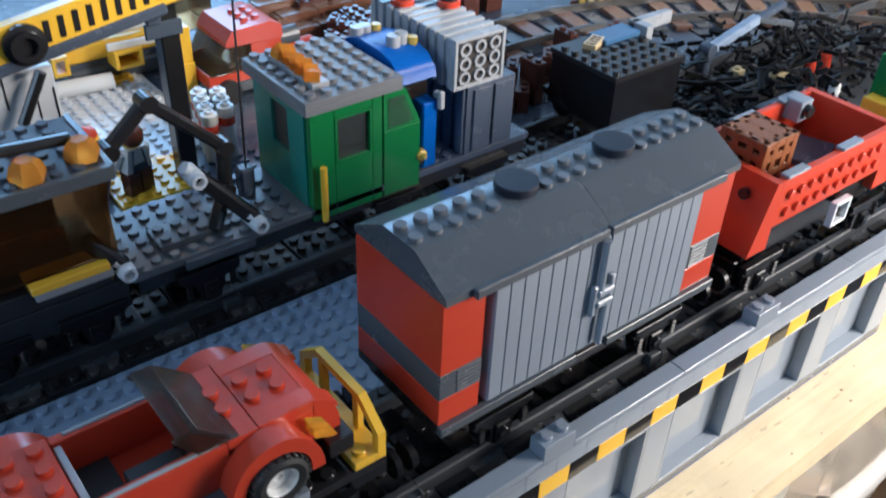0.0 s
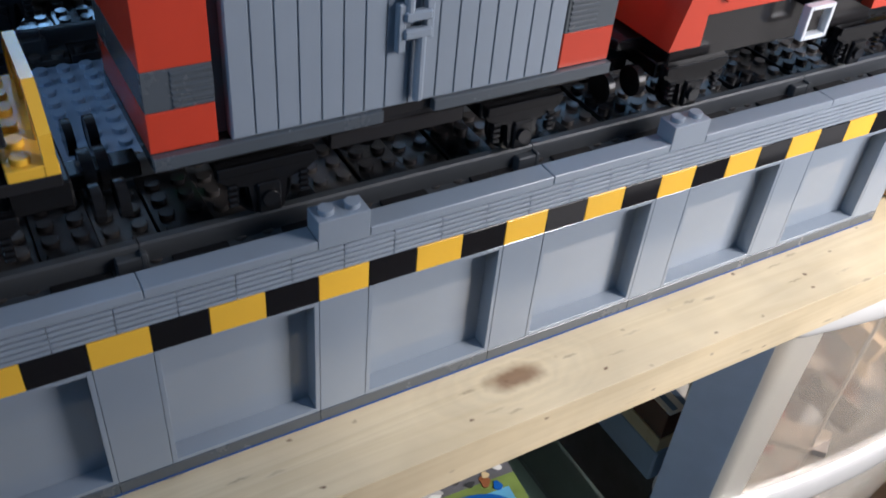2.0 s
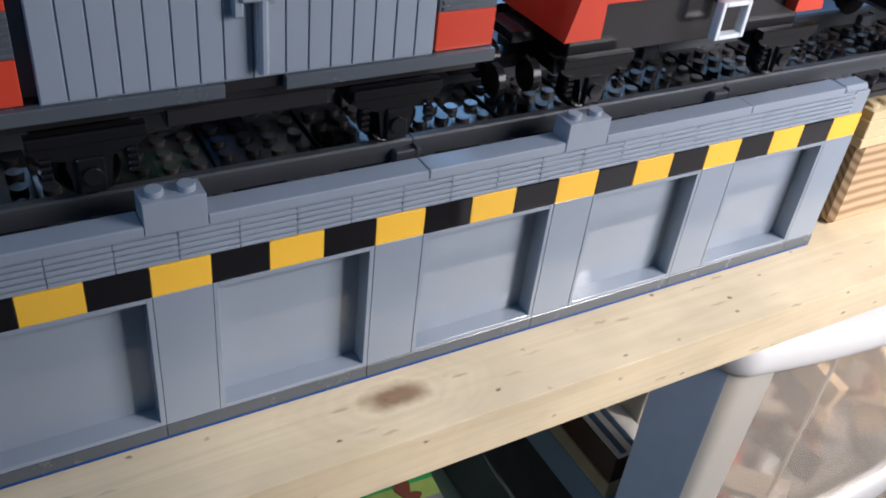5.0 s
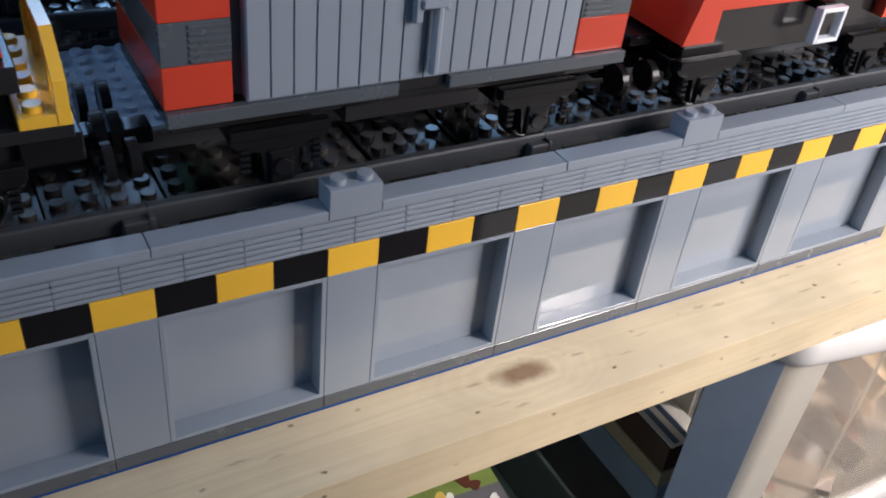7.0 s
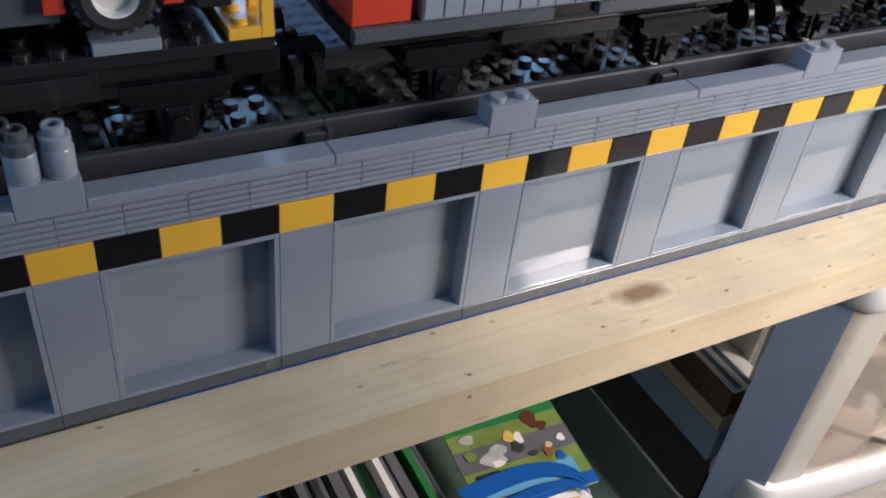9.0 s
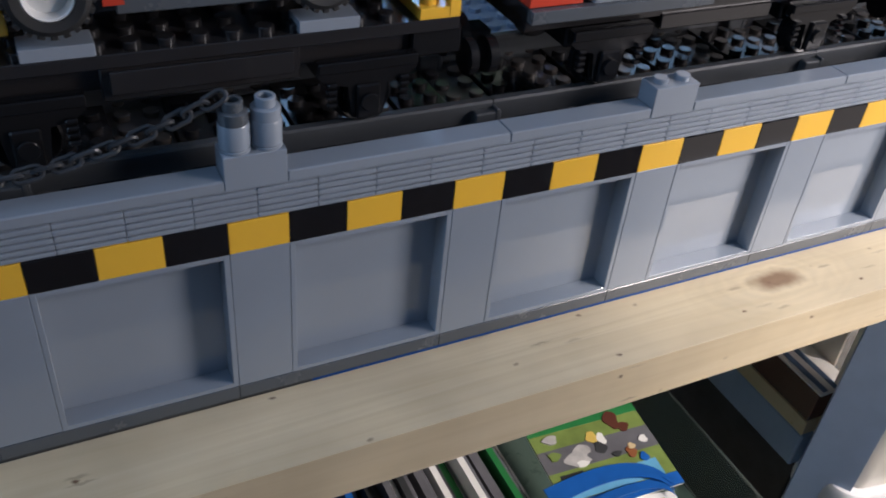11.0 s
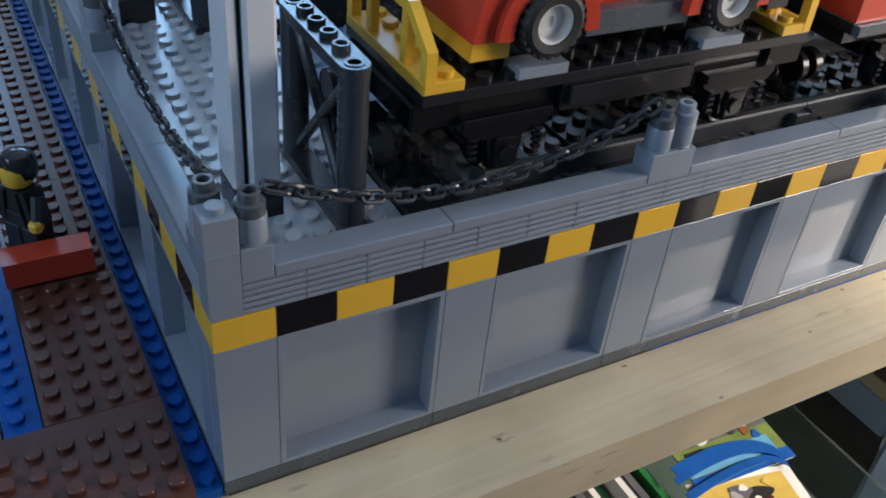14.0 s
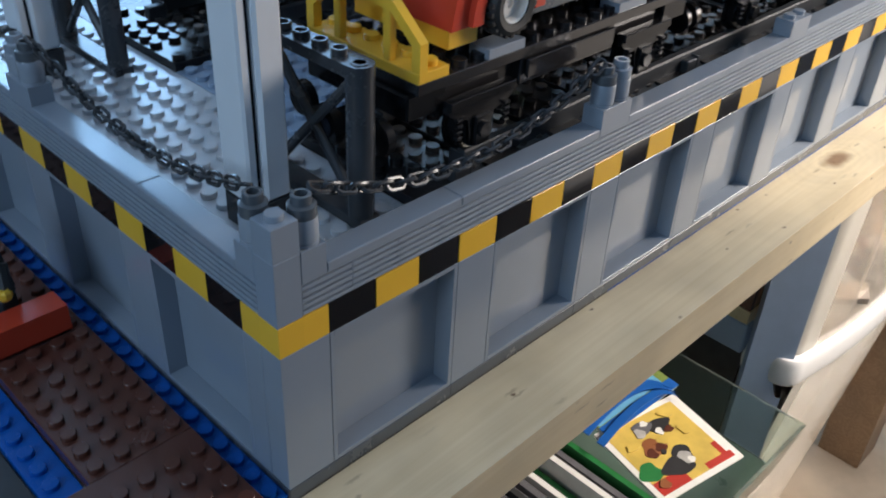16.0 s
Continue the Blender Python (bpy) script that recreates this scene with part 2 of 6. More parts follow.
def pine(name, light, dark, along="x", knots=True):
    """Planed pine: stretched rings, fine fibres and a few knots."""
    m, n, l, b = nodes_of(name)
    b.inputs["Roughness"].default_value = 0.42
    geo = n.new("ShaderNodeNewGeometry")
    stretch = n.new("ShaderNodeMapping")
    stretch.inputs["Scale"].default_value = {"x": (3.0, 60, 60), "y": (60, 3.0, 60)}[along]
    l.new(geo.outputs["Position"], stretch.inputs["Vector"])
    rings = n.new("ShaderNodeTexNoise")
    rings.inputs["Scale"].default_value, rings.inputs["Detail"].default_value, rings.inputs["Distortion"].default_value = 1.0, 3, 0.8
    l.new(stretch.outputs[0], rings.inputs["Vector"])
    wave = n.new("ShaderNodeMath")
    wave.operation = "PINGPONG"
    wave.inputs[1].default_value = 0.09
    l.new(rings.outputs["Fac"], wave.inputs[0])
    fibre_map = n.new("ShaderNodeMapping")
    fibre_map.inputs["Scale"].default_value = {"x": (30, 900, 900), "y": (900, 30, 900)}[along]
    l.new(geo.outputs["Position"], fibre_map.inputs["Vector"])
    fibre = n.new("ShaderNodeTexNoise")
    fibre.inputs["Scale"].default_value, fibre.inputs["Detail"].default_value = 1.0, 2
    l.new(fibre_map.outputs[0], fibre.inputs["Vector"])
    blend = n.new("ShaderNodeMath")
    blend.operation = "MULTIPLY_ADD"
    blend.inputs[1].default_value = 5.5
    l.new(wave.outputs[0], blend.inputs[0])
    half = n.new("ShaderNodeMath")
    half.operation = "MULTIPLY"
    half.inputs[1].default_value = 0.45
    l.new(fibre.outputs["Fac"], half.inputs[0])
    l.new(half.outputs[0], blend.inputs[2])
    ramp = n.new("ShaderNodeValToRGB")
    ramp.color_ramp.elements[0].position, ramp.color_ramp.elements[0].color = 0.2, (*light, 1)
    ramp.color_ramp.elements[1].position, ramp.color_ramp.elements[1].color = 1.0, (*dark, 1)
    l.new(blend.outputs[0], ramp.inputs["Fac"])
    blotch = n.new("ShaderNodeTexNoise")
    blotch.inputs["Scale"].default_value, blotch.inputs["Detail"].default_value = 26, 3
    l.new(geo.outputs["Position"], blotch.inputs["Vector"])
    shade = n.new("ShaderNodeMapRange")
    shade.inputs["From Min"].default_value, shade.inputs["From Max"].default_value = 0.3, 0.7
    shade.inputs["To Min"].default_value, shade.inputs["To Max"].default_value = 0.86, 1.1
    l.new(blotch.outputs["Fac"], shade.inputs["Value"])
    toned = n.new("ShaderNodeVectorMath")
    toned.operation = "SCALE"
    l.new(ramp.outputs["Color"], toned.inputs[0])
    l.new(shade.outputs[0], toned.inputs["Scale"])
    color = toned.outputs[0]
    if knots:
        specks = n.new("ShaderNodeTexVoronoi")
        specks.inputs["Scale"].default_value = 1.0
        specks.voronoi_dimensions = "2D"
        split = n.new("ShaderNodeSeparateXYZ")
        l.new(geo.outputs["Position"], split.inputs[0])
        fold = n.new("ShaderNodeMath")
        fold.operation = "ADD"
        l.new(split.outputs["Y"], fold.inputs[0])
        l.new(split.outputs["Z"], fold.inputs[1])
        flat = n.new("ShaderNodeCombineXYZ")
        l.new(split.outputs["X"], flat.inputs["X"])
        l.new(fold.outputs[0], flat.inputs["Y"])
        speck_map = n.new("ShaderNodeMapping")
        speck_map.inputs["Scale"].default_value = (36, 58, 1)
        ragged = n.new("ShaderNodeTexNoise")
        ragged.inputs["Scale"].default_value = 420
        l.new(geo.outputs["Position"], ragged.inputs["Vector"])
        jog = n.new("ShaderNodeVectorMath")
        jog.operation = "MULTIPLY_ADD"
        jog.inputs[1].default_value = (0.0022, 0.0016, 0)
        l.new(ragged.outputs["Color"], jog.inputs[0])
        l.new(flat.outputs[0], jog.inputs[2])
        l.new(jog.outputs[0], speck_map.inputs["Vector"])
        l.new(speck_map.outputs[0], specks.inputs["Vector"])
        dots = n.new("ShaderNodeMapRange")
        dots.inputs["From Min"].default_value, dots.inputs["From Max"].default_value = 0.016, 0.05
        dots.inputs["To Min"].default_value, dots.inputs["To Max"].default_value = 1.0, 0.0
        l.new(specks.outputs["Distance"], dots.inputs["Value"])
        some = n.new("ShaderNodeSeparateColor")
        l.new(specks.outputs["Color"], some.inputs[0])
        pick = n.new("ShaderNodeMapRange")
        pick.inputs["From Min"].default_value, pick.inputs["From Max"].default_value = 0.35, 0.9
        l.new(some.outputs[0], pick.inputs["Value"])
        weigh = n.new("ShaderNodeMath")
        weigh.operation = "MULTIPLY"
        l.new(dots.outputs[0], weigh.inputs[0])
        l.new(pick.outputs[0], weigh.inputs[1])
        tint = n.new("ShaderNodeMix")
        tint.data_type = "RGBA"
        l.new(weigh.outputs[0], tint.inputs["Factor"])
        l.new(color, tint.inputs["A"])
        tint.inputs["B"].default_value = (0.16, 0.09, 0.05, 1)
        color = tint.outputs["Result"]
        for turn, wide, long in ((0.9, 150, 33), (-0.5, 210, 26)):
            nick_map = n.new("ShaderNodeMapping")
            nick_map.inputs["Rotation"].default_value = (0, 0, turn)
            nick_map.inputs["Scale"].default_value = (long, wide, 1)
            nick_map.inputs["Location"].default_value = (0.37, 0.11 * turn, 0)
            l.new(jog.outputs[0], nick_map.inputs["Vector"])
            nicks = n.new("ShaderNodeTexVoronoi")
            nicks.voronoi_dimensions = "2D"
            nicks.inputs["Scale"].default_value = 1.0
            l.new(nick_map.outputs[0], nicks.inputs["Vector"])
            mark = n.new("ShaderNodeMapRange")
            mark.inputs["From Min"].default_value, mark.inputs["From Max"].default_value = 0.05, 0.13
            mark.inputs["To Min"].default_value, mark.inputs["To Max"].default_value = 0.45, 0.0
            l.new(nicks.outputs["Distance"], mark.inputs["Value"])
            rare = n.new("ShaderNodeSeparateColor")
            l.new(nicks.outputs["Color"], rare.inputs[0])
            keep = n.new("ShaderNodeMapRange")
            keep.inputs["From Min"].default_value, keep.inputs["From Max"].default_value = 0.78, 0.95
            l.new(rare.outputs[1], keep.inputs["Value"])
            both = n.new("ShaderNodeMath")
            both.operation = "MULTIPLY"
            l.new(mark.outputs[0], both.inputs[0])
            l.new(keep.outputs[0], both.inputs[1])
            nicked = n.new("ShaderNodeMix")
            nicked.data_type = "RGBA"
            l.new(both.outputs[0], nicked.inputs["Factor"])
            l.new(color, nicked.inputs["A"])
            nicked.inputs["B"].default_value = (0.2, 0.14, 0.09, 1)
            color = nicked.outputs["Result"]
        off = n.new("ShaderNodeVectorMath")
        off.operation = "SUBTRACT"
        off.inputs[1].default_value = (0.3245, -0.0105, -0.0026)
        l.new(geo.outputs["Position"], off.inputs[0])
        wob = n.new("ShaderNodeTexNoise")
        wob.inputs["Scale"].default_value = 120
        l.new(geo.outputs["Position"], wob.inputs["Vector"])
        sq = n.new("ShaderNodeVectorMath")
        sq.operation = "MULTIPLY"
        sq.inputs[1].default_value = (1.0, 2.0, 1.0)
        l.new(off.outputs[0], sq.inputs[0])
        far = n.new("ShaderNodeVectorMath")
        far.operation = "LENGTH"
        l.new(sq.outputs[0], far.inputs[0])
        bent = n.new("ShaderNodeMath")
        bent.operation = "MULTIPLY_ADD"
        bent.inputs[1].default_value = 0.014
        l.new(wob.outputs["Fac"], bent.inputs[0])
        l.new(far.outputs["Value"], bent.inputs[2])
        eye = n.new("ShaderNodeMapRange")
        eye.inputs["From Min"].default_value, eye.inputs["From Max"].default_value = 0.010, 0.023
        eye.inputs["To Min"].default_value, eye.inputs["To Max"].default_value = 0.82, 0.0
        eye.interpolation_type = "SMOOTHERSTEP"
        l.new(bent.outputs[0], eye.inputs["Value"])
        knot = n.new("ShaderNodeMix")
        knot.data_type = "RGBA"
        l.new(eye.outputs[0], knot.inputs["Factor"])
        l.new(color, knot.inputs["A"])
        knot.inputs["B"].default_value = (0.17, 0.075, 0.03, 1)
        turns = n.new("ShaderNodeMath")
        turns.operation = "MULTIPLY"
        turns.inputs[1].default_value = 950
        l.new(bent.outputs[0], turns.inputs[0])
        curl = n.new("ShaderNodeMath")
        curl.operation = "SINE"
        l.new(turns.outputs[0], curl.inputs[0])
        reach = n.new("ShaderNodeMapRange")
        reach.inputs["From Min"].default_value, reach.inputs["From Max"].default_value = 0.018, 0.06
        reach.inputs["To Min"].default_value, reach.inputs["To Max"].default_value = 0.035, 0.0
        l.new(bent.outputs[0], reach.inputs["Value"])
        ripple = n.new("ShaderNodeMath")
        ripple.operation = "MULTIPLY_ADD"
        ripple.inputs[2].default_value = 1.0
        l.new(curl.outputs[0], ripple.inputs[0])
        l.new(reach.outputs[0], ripple.inputs[1])
        curled = n.new("ShaderNodeVectorMath")
        curled.operation = "SCALE"
        l.new(knot.outputs["Result"], curled.inputs[0])
        l.new(ripple.outputs[0], curled.inputs["Scale"])
        color = curled.outputs[0]
    l.new(color, b.inputs["Base Color"])
    bump = n.new("ShaderNodeBump")
    bump.inputs["Strength"].default_value, bump.inputs["Distance"].default_value = 0.25, 0.0004
    l.new(blend.outputs[0], bump.inputs["Height"])
    l.new(bump.outputs[0], b.inputs["Normal"])
    return m




def end_grain(name, light, dark):
    """Sawn end grain: growth rings about a far pith, with fine saw marks."""
    m, n, l, b = nodes_of(name)
    b.inputs["Roughness"].default_value = 0.7
    geo = n.new("ShaderNodeNewGeometry")
    place = n.new("ShaderNodeMapping")
    place.inputs["Location"].default_value = (0, -0.075, 0.055)
    l.new(geo.outputs["Position"], place.inputs["Vector"])
    rings = n.new("ShaderNodeTexWave")
    rings.wave_type, rings.rings_direction = "RINGS", "X"
    rings.inputs["Scale"].default_value, rings.inputs["Distortion"].default_value = 88, 1.2
    rings.inputs["Detail"].default_value, rings.inputs["Detail Scale"].default_value = 2, 0.6
    l.new(place.outputs[0], rings.inputs["Vector"])
    ramp = n.new("ShaderNodeValToRGB")
    ramp.color_ramp.elements[0].position, ramp.color_ramp.elements[0].color = 0.15, (*light, 1)
    ramp.color_ramp.elements[1].position, ramp.color_ramp.elements[1].color = 0.95, (*dark, 1)
    l.new(rings.outputs["Fac"], ramp.inputs["Fac"])
    l.new(ramp.outputs["Color"], b.inputs["Base Color"])
    bump = n.new("ShaderNodeBump")
    bump.inputs["Strength"].default_value, bump.inputs["Distance"].default_value = 0.3, 0.0003
    l.new(rings.outputs["Fac"], bump.inputs["Height"])
    l.new(bump.outputs[0], b.inputs["Normal"])
    return m


GREY = plastic("light_grey_plastic", (0.26, 0.30, 0.35), 0.18, 0.04)
COLUMN = plastic("pale_grey_plastic", (0.72, 0.75, 0.78), 0.22, 0.03)
PLATFORM = plastic("pale_plate_plastic", (0.56, 0.57, 0.59), 0.24, 0.04, shine=0.5)
PANEL = plastic("polished_grey_plastic", (0.26, 0.30, 0.35), 0.05, 0.04, speck=0.015)
ROOFING = plastic("dull_roof_plastic", (0.18, 0.185, 0.195), 0.32, shine=0.2)
VENT = plastic("vent_slate_plastic", (0.030, 0.036, 0.050), 0.4, shine=0.22)
RIBBED = plastic("ribbed_grey_plastic", (0.26, 0.30, 0.35), 0.34, 0.04, shine=0.35)
RAILGREY = plastic("rail_grey_plastic", (0.055, 0.06, 0.066), 0.45, shine=0.3)
SLEEK = plastic("deck_grey_plastic", (0.125, 0.135, 0.15), 0.2)
DARK = plastic("dark_grey_plastic", (0.085, 0.098, 0.112), 0.25)
GIRDER = plastic("black_grey_plastic", (0.040, 0.044, 0.050), 0.25)
BLACK = plastic("black_plastic", (0.022, 0.021, 0.022), 0.16)
JET = plastic("polished_black_plastic", (0.011, 0.010, 0.011), 0.06, shine=0.4, speck=0.015)
TIE = plastic("sleeper_black_plastic", (0.019, 0.018, 0.019), 0.15, shine=0.26)
IRON = plastic("dull_black_plastic", (0.010, 0.010, 0.011), 0.2, shine=0.22)
RUBBER = plastic("black_rubber", (0.02, 0.02, 0.02), 0.55)
RED = plastic("red_plastic", (0.58, 0.058, 0.028), 0.2)
YELLOW = plastic("yellow_plastic", (0.88, 0.505, 0.05), 0.22, 0.05)
ORANGE = clear_plastic("orange_clear_plastic", (1.0, 0.40, 0.06), 0.15, 0.4)
GREEN = plastic("green_plastic", (0.005, 0.17, 0.045), 0.18)
TEAL = plastic("teal_plastic", (0.01, 0.22, 0.17), 0.18)
BLUE = plastic("blue_plastic", (0.001, 0.095, 0.40), 0.26, shine=0.12)
BROWN = plastic("brown_plastic", (0.105, 0.036, 0.025), 0.24, shine=0.42)
NOUGAT = plastic("light_brown_plastic", (0.26, 0.095, 0.04), 0.3)
WHITE = plastic("white_plastic", (0.72, 0.72, 0.70), 0.25, 0.04)
TAN = plastic("tan_plastic", (0.62, 0.49, 0.28), 0.3)
SLATE = plastic("blue_grey_plastic", (0.07, 0.09, 0.125), 0.25)
PLATE = plastic("slate_blue_plastic", (0.25, 0.33, 0.44), 0.3)
STONE = plastic("stone_grey_plastic", (0.062, 0.056, 0.053), 0.15, shine=0.45)
SILVER = plastic("silver_plastic", (0.36, 0.38, 0.40), 0.25)
GOLD = plastic("gold_plastic", (0.55, 0.38, 0.08), 0.25)
LAMP = clear_plastic("yellow_clear_plastic", (1.0, 0.62, 0.08), 0.12, 0.3)
SMOKE = clear_plastic("smoky_clear_plastic", (0.26, 0.20, 0.165), 0.08, 0.06)
AMBER = clear_plastic("amber_brown_clear_plastic", (0.36, 0.20, 0.09), 0.06, 0.04)
GLASS = clear_plastic("dim_clear_plastic", (0.55, 0.60, 0.60), 0.06, 0.05)
WOOD = pine("pine_wood", (0.70, 0.585, 0.395), (0.62, 0.50, 0.31))
WOOD_END = end_grain("pine_end_grain", (0.50, 0.35, 0.20), (0.27, 0.165, 0.085))
CEILING = matte("ceiling_paint", (0.74, 0.75, 0.77), 0.8, 0.04, 6)
PAINT = matte("pale_wall_paint", (0.72, 0.715, 0.70), 0.8, 0.04, 6)
# darker tone for the unseen south and west walls, to hold back bounced light
LOW_BOUNCE_PAINT = matte("low_bounce_grey_paint", (0.17, 0.19, 0.215), 0.8, 0.04, 6)
FLOOR = matte("floor_boards", (0.52, 0.42, 0.31), 0.6, 0.15, 18)
METAL = matte("blue_grey_paint", (0.32, 0.41, 0.54), 0.5, 0.06, 40)
PAPER = matte("white_paper", (0.75, 0.74, 0.70), 0.6, 0.05, 90)
INK = matte("black_ink", (0.02, 0.02, 0.022), 0.5, 0.2, 90)
# dark matte board; also stands in for shade inside the cab and tower frame
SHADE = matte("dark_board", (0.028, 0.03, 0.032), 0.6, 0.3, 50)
ROYAL = matte("blue_print", (0.01, 0.10, 0.38), 0.3, 0.1, 60)

# ---------------------------------------------------------------- room
def slab(name, x0, y0, z0, x1, y1, z1, material, label, category="wall"):
    return single(name, Geo().box(x0, y0, z0, x1, y1, z1, 0), material, label, category, kind="structure")


FLOOR_Z, TOP = -760.0, 1650.0
slab("floor", -1300, -560, FLOOR_Z - 60, 1760, 1900, FLOOR_Z, FLOOR, "dull brown wooden floor of the room", "floor")
slab("ceiling", -1300, -560, TOP, 1760, 1900, TOP + 60, CEILING, "plain pale grey painted room ceiling", "ceiling")


def window_wall(name, axis, face, lo, hi, a, b, za, zb, label, bottom=None, top=None, paint=None):
    """A room wall, 60 thick, with a window opening from a to b and za to zb."""
    bottom, top = FLOOR_Z if bottom is None else bottom, TOP if top is None else top
    g = Geo()
    for u0, u1, z0, z1 in ((lo, a, bottom, top), (b, hi, bottom, top), (a, b, bottom, za), (a, b, zb, top)):
        if axis == "x":
            g.box(face, u0, z0, face + 60, u1, z1, 0)
        else:
            g.box(u0, face, z0, u1, face + 60, z1, 0)
    return single(name, g, paint or PAINT, label, "wall", kind="structure")


slab("wall_east", 1700, -480, FLOOR_Z, 1760, 1900, TOP, PAINT, "plain pale painted room wall beside the table")
# unseen wall, set near the table so the window light falls off steeply
window_wall("wall_south", "y", -430, -1240, 1700, 570, 1400, -300, 480, "unseen grey wall set close behind the camera, with a bright window opening", top=600, paint=LOW_BOUNCE_PAINT)
# added unseen wall; its gap aims a sun patch at barrels and yard
window_wall("wall_south_upper", "y", -430, -1240, 1700, 725, 1020, 680, 930, "unseen grey wall with an added gap that lets sun onto the yard", bottom=600, paint=LOW_BOUNCE_PAINT)
# unseen wall; its opening is added for the west fill
window_wall("wall_west", "x", -1300, -560, 1900, -380, 180, 350, 1250, "unseen grey room wall with an opening added for the west fill lamp", paint=LOW_BOUNCE_PAINT)
window_wall("wall_north", "y", 1840, 150, 1700, 280, 1650, 570, 1180, "pale room wall with a wide window to the sky")
window_wall("wall_north_side", "y", 1840, -1240, 150, -250, 30, 570, 1180, "pale room wall with a narrow window to the sky")

# ---------------------------------------------------------------- table
table = thing("table", (-60, -29, FLOOR_Z), "rough pine table with a thick plank edge", "table")
part("front_plank", Geo().box(-700, -29, -22, 1190, 60, -2.6, 0.06), WOOD, table)
part("top_board", Geo().box(-700, 61, -21, 1190, 1100, -3.4, 0.6), pine("pine_board", (0.46, 0.33, 0.2), (0.33, 0.22, 0.12), knots=False), table)
for lx in (-640, 985):
    part("leg", Geo().box(lx, 34, FLOOR_Z, lx + 60, 94, -22, 1), pine("brown_wood", (0.30, 0.19, 0.11), (0.22, 0.13, 0.07), knots=False), table)

# ---------------------------------------------------------------- quay wall of plastic bricks
Z_BASE, Z_PANEL, Z_STRIPE, Z_RIB, Z_TILE = 0.0, 3.2, 51.2, 60.8, 70.4
GROUND = 64.0


def panel_geo():
    """A tall panel, six studs wide and five bricks high, open to its front."""
    g, rim, deep = Geo(), 1.5, 6.6
    w, h = 48 - 0.1, 48.0
    x0 = 0.05
    g.box(x0, deep, 0, x0 + w, 8, h, 0.1)
    g.box(x0, 0, 0, x0 + rim, deep, h, 0.12).box(x0 + w - rim, 0, 0, x0 + w, deep, h, 0.12)
    g.box(x0 + rim, 0, 0, x0 + w - rim, deep, rim, 0.1).box(x0 + rim, 0, h - rim, x0 + w - rim, deep, h, 0.1)
    return g


def rib_geo():
    """A brick two studs long with five ribs along its face."""
    g = Geo().box(0.05, 0.9, 0, 15.95, 8, 9.6, 0.1)
    for k in range(5):
        g.box(0.08, 0.0, 0.35 + 1.86 * k, 15.92, 1.3, 1.5 + 1.86 * k, 0.14)
    return g


MESH_PANEL = mesh_of("panel", panel_geo(), PANEL)
MESH_POST = mesh_of("pillar_brick", Geo().box(0.05, 0, 0, 15.95, 8, 48, 0.18), GREY)
MESH_RIB = mesh_of("ribbed_brick", rib_geo(), RIBBED)
MESH_YELLOW = mesh_of("stripe_brick", Geo().box(0.04, 0, 0, 15.96, 8, 9.6, 0.15), YELLOW)
MESH_BLACK = mesh_of("stripe_brick", Geo().box(0.04, 0, 0, 15.96, 8, 9.6, 0.15), JET)
MESH_TILE6 = mesh_of("cap_tile", Geo().box(0.06, 0, 0, 47.94, 8, 3.2, 0.3), GREY)
MESH_TILE8 = mesh_of("cap_tile", Geo().box(0.06, 0, 0, 63.94, 8, 3.2, 0.3), GREY)


def quay(name, blocks, turn, label):
    """One face of the quay: plinth, pillars, panels, stripe, ribbed course and cap. turn 0 runs along x, 90 along y."""
    wall = thing(name, (0, 0, 0), label, "brick wall", kind="structure")

    side = turn != 0
    def place(title, data, u, length, z):
        if not side:
            return piece(title, data, wall, (u, 0, z))
        return piece(title, data, wall, (0, u + length, z), -90)

    plinth = mesh_of("plinth_plate", Geo().box(0.05, -0.25, -1.5, 63.95, 8, 3.2, 0.15), DARK)
    k = 0
    while k < blocks:
        n = min(4, blocks - k)
        if n < 4:
            plinth = mesh_of("plinth_plate", Geo().box(0.05, -0.25, -1.5, 16 * n - 0.05, 8, 3.2, 0.15), DARK)
        place("plinth_plate", plinth, 16 * k, 16 * n, Z_BASE)
        k += 4
    for k in range(blocks):
        if k % 4 == 0:
            if not (side and k == 0):
                place("pillar_brick", MESH_POST, 16 * k, 16, Z_PANEL)
        elif k % 4 == 1 and k + 3 <= blocks:
            place("panel", MESH_PANEL, 16 * k, 48, Z_PANEL)
        if not (side and k == 0):
            brick = place("stripe_brick", MESH_YELLOW if k % 2 == 0 else MESH_BLACK, 16 * k, 16, Z_STRIPE)
            if k % 2:
                brick.rotation_euler[0] += radians(0.9 * math.sin(4.1 * k))
                brick.rotation_euler[2] += radians(0.6 * math.sin(2.3 * k + 1))
    for k in range(blocks):
        u = 8 + 16 * k
        if u + 16 > 16 * blocks:
            break
        place("ribbed_brick", MESH_RIB, u, 16, Z_RIB)
    u = 16
    while u + 112 <= 16 * blocks + 1:
        a, b = (MESH_TILE6, MESH_TILE8) if u == 16 else (MESH_TILE8, MESH_TILE6)
        la = 48 if a is MESH_TILE6 else 64
        place("cap_tile", a, u, la, Z_TILE)
        place("cap_tile", b, u + la, 112 - la, Z_TILE)
        u += 128
    return wall


quay_front = quay("quay_wall_front", 33, 0, "light grey toy brick quay wall with a yellow and black striped course")
quay_side = quay("quay_wall_side", 29, 90, "light grey toy brick quay wall side with hazard stripes above blue water plates")
# the corner pieces that both faces share
part("corner_stripe", Geo().box(0.05, -0.02, Z_STRIPE, 8, 16, Z_RIB, 0.15), YELLOW, quay_side)
part("corner_pillar", Geo().box(-0.02, 8.05, Z_PANEL, 8, 16, Z_STRIPE, 0.15), GREY, quay_side)
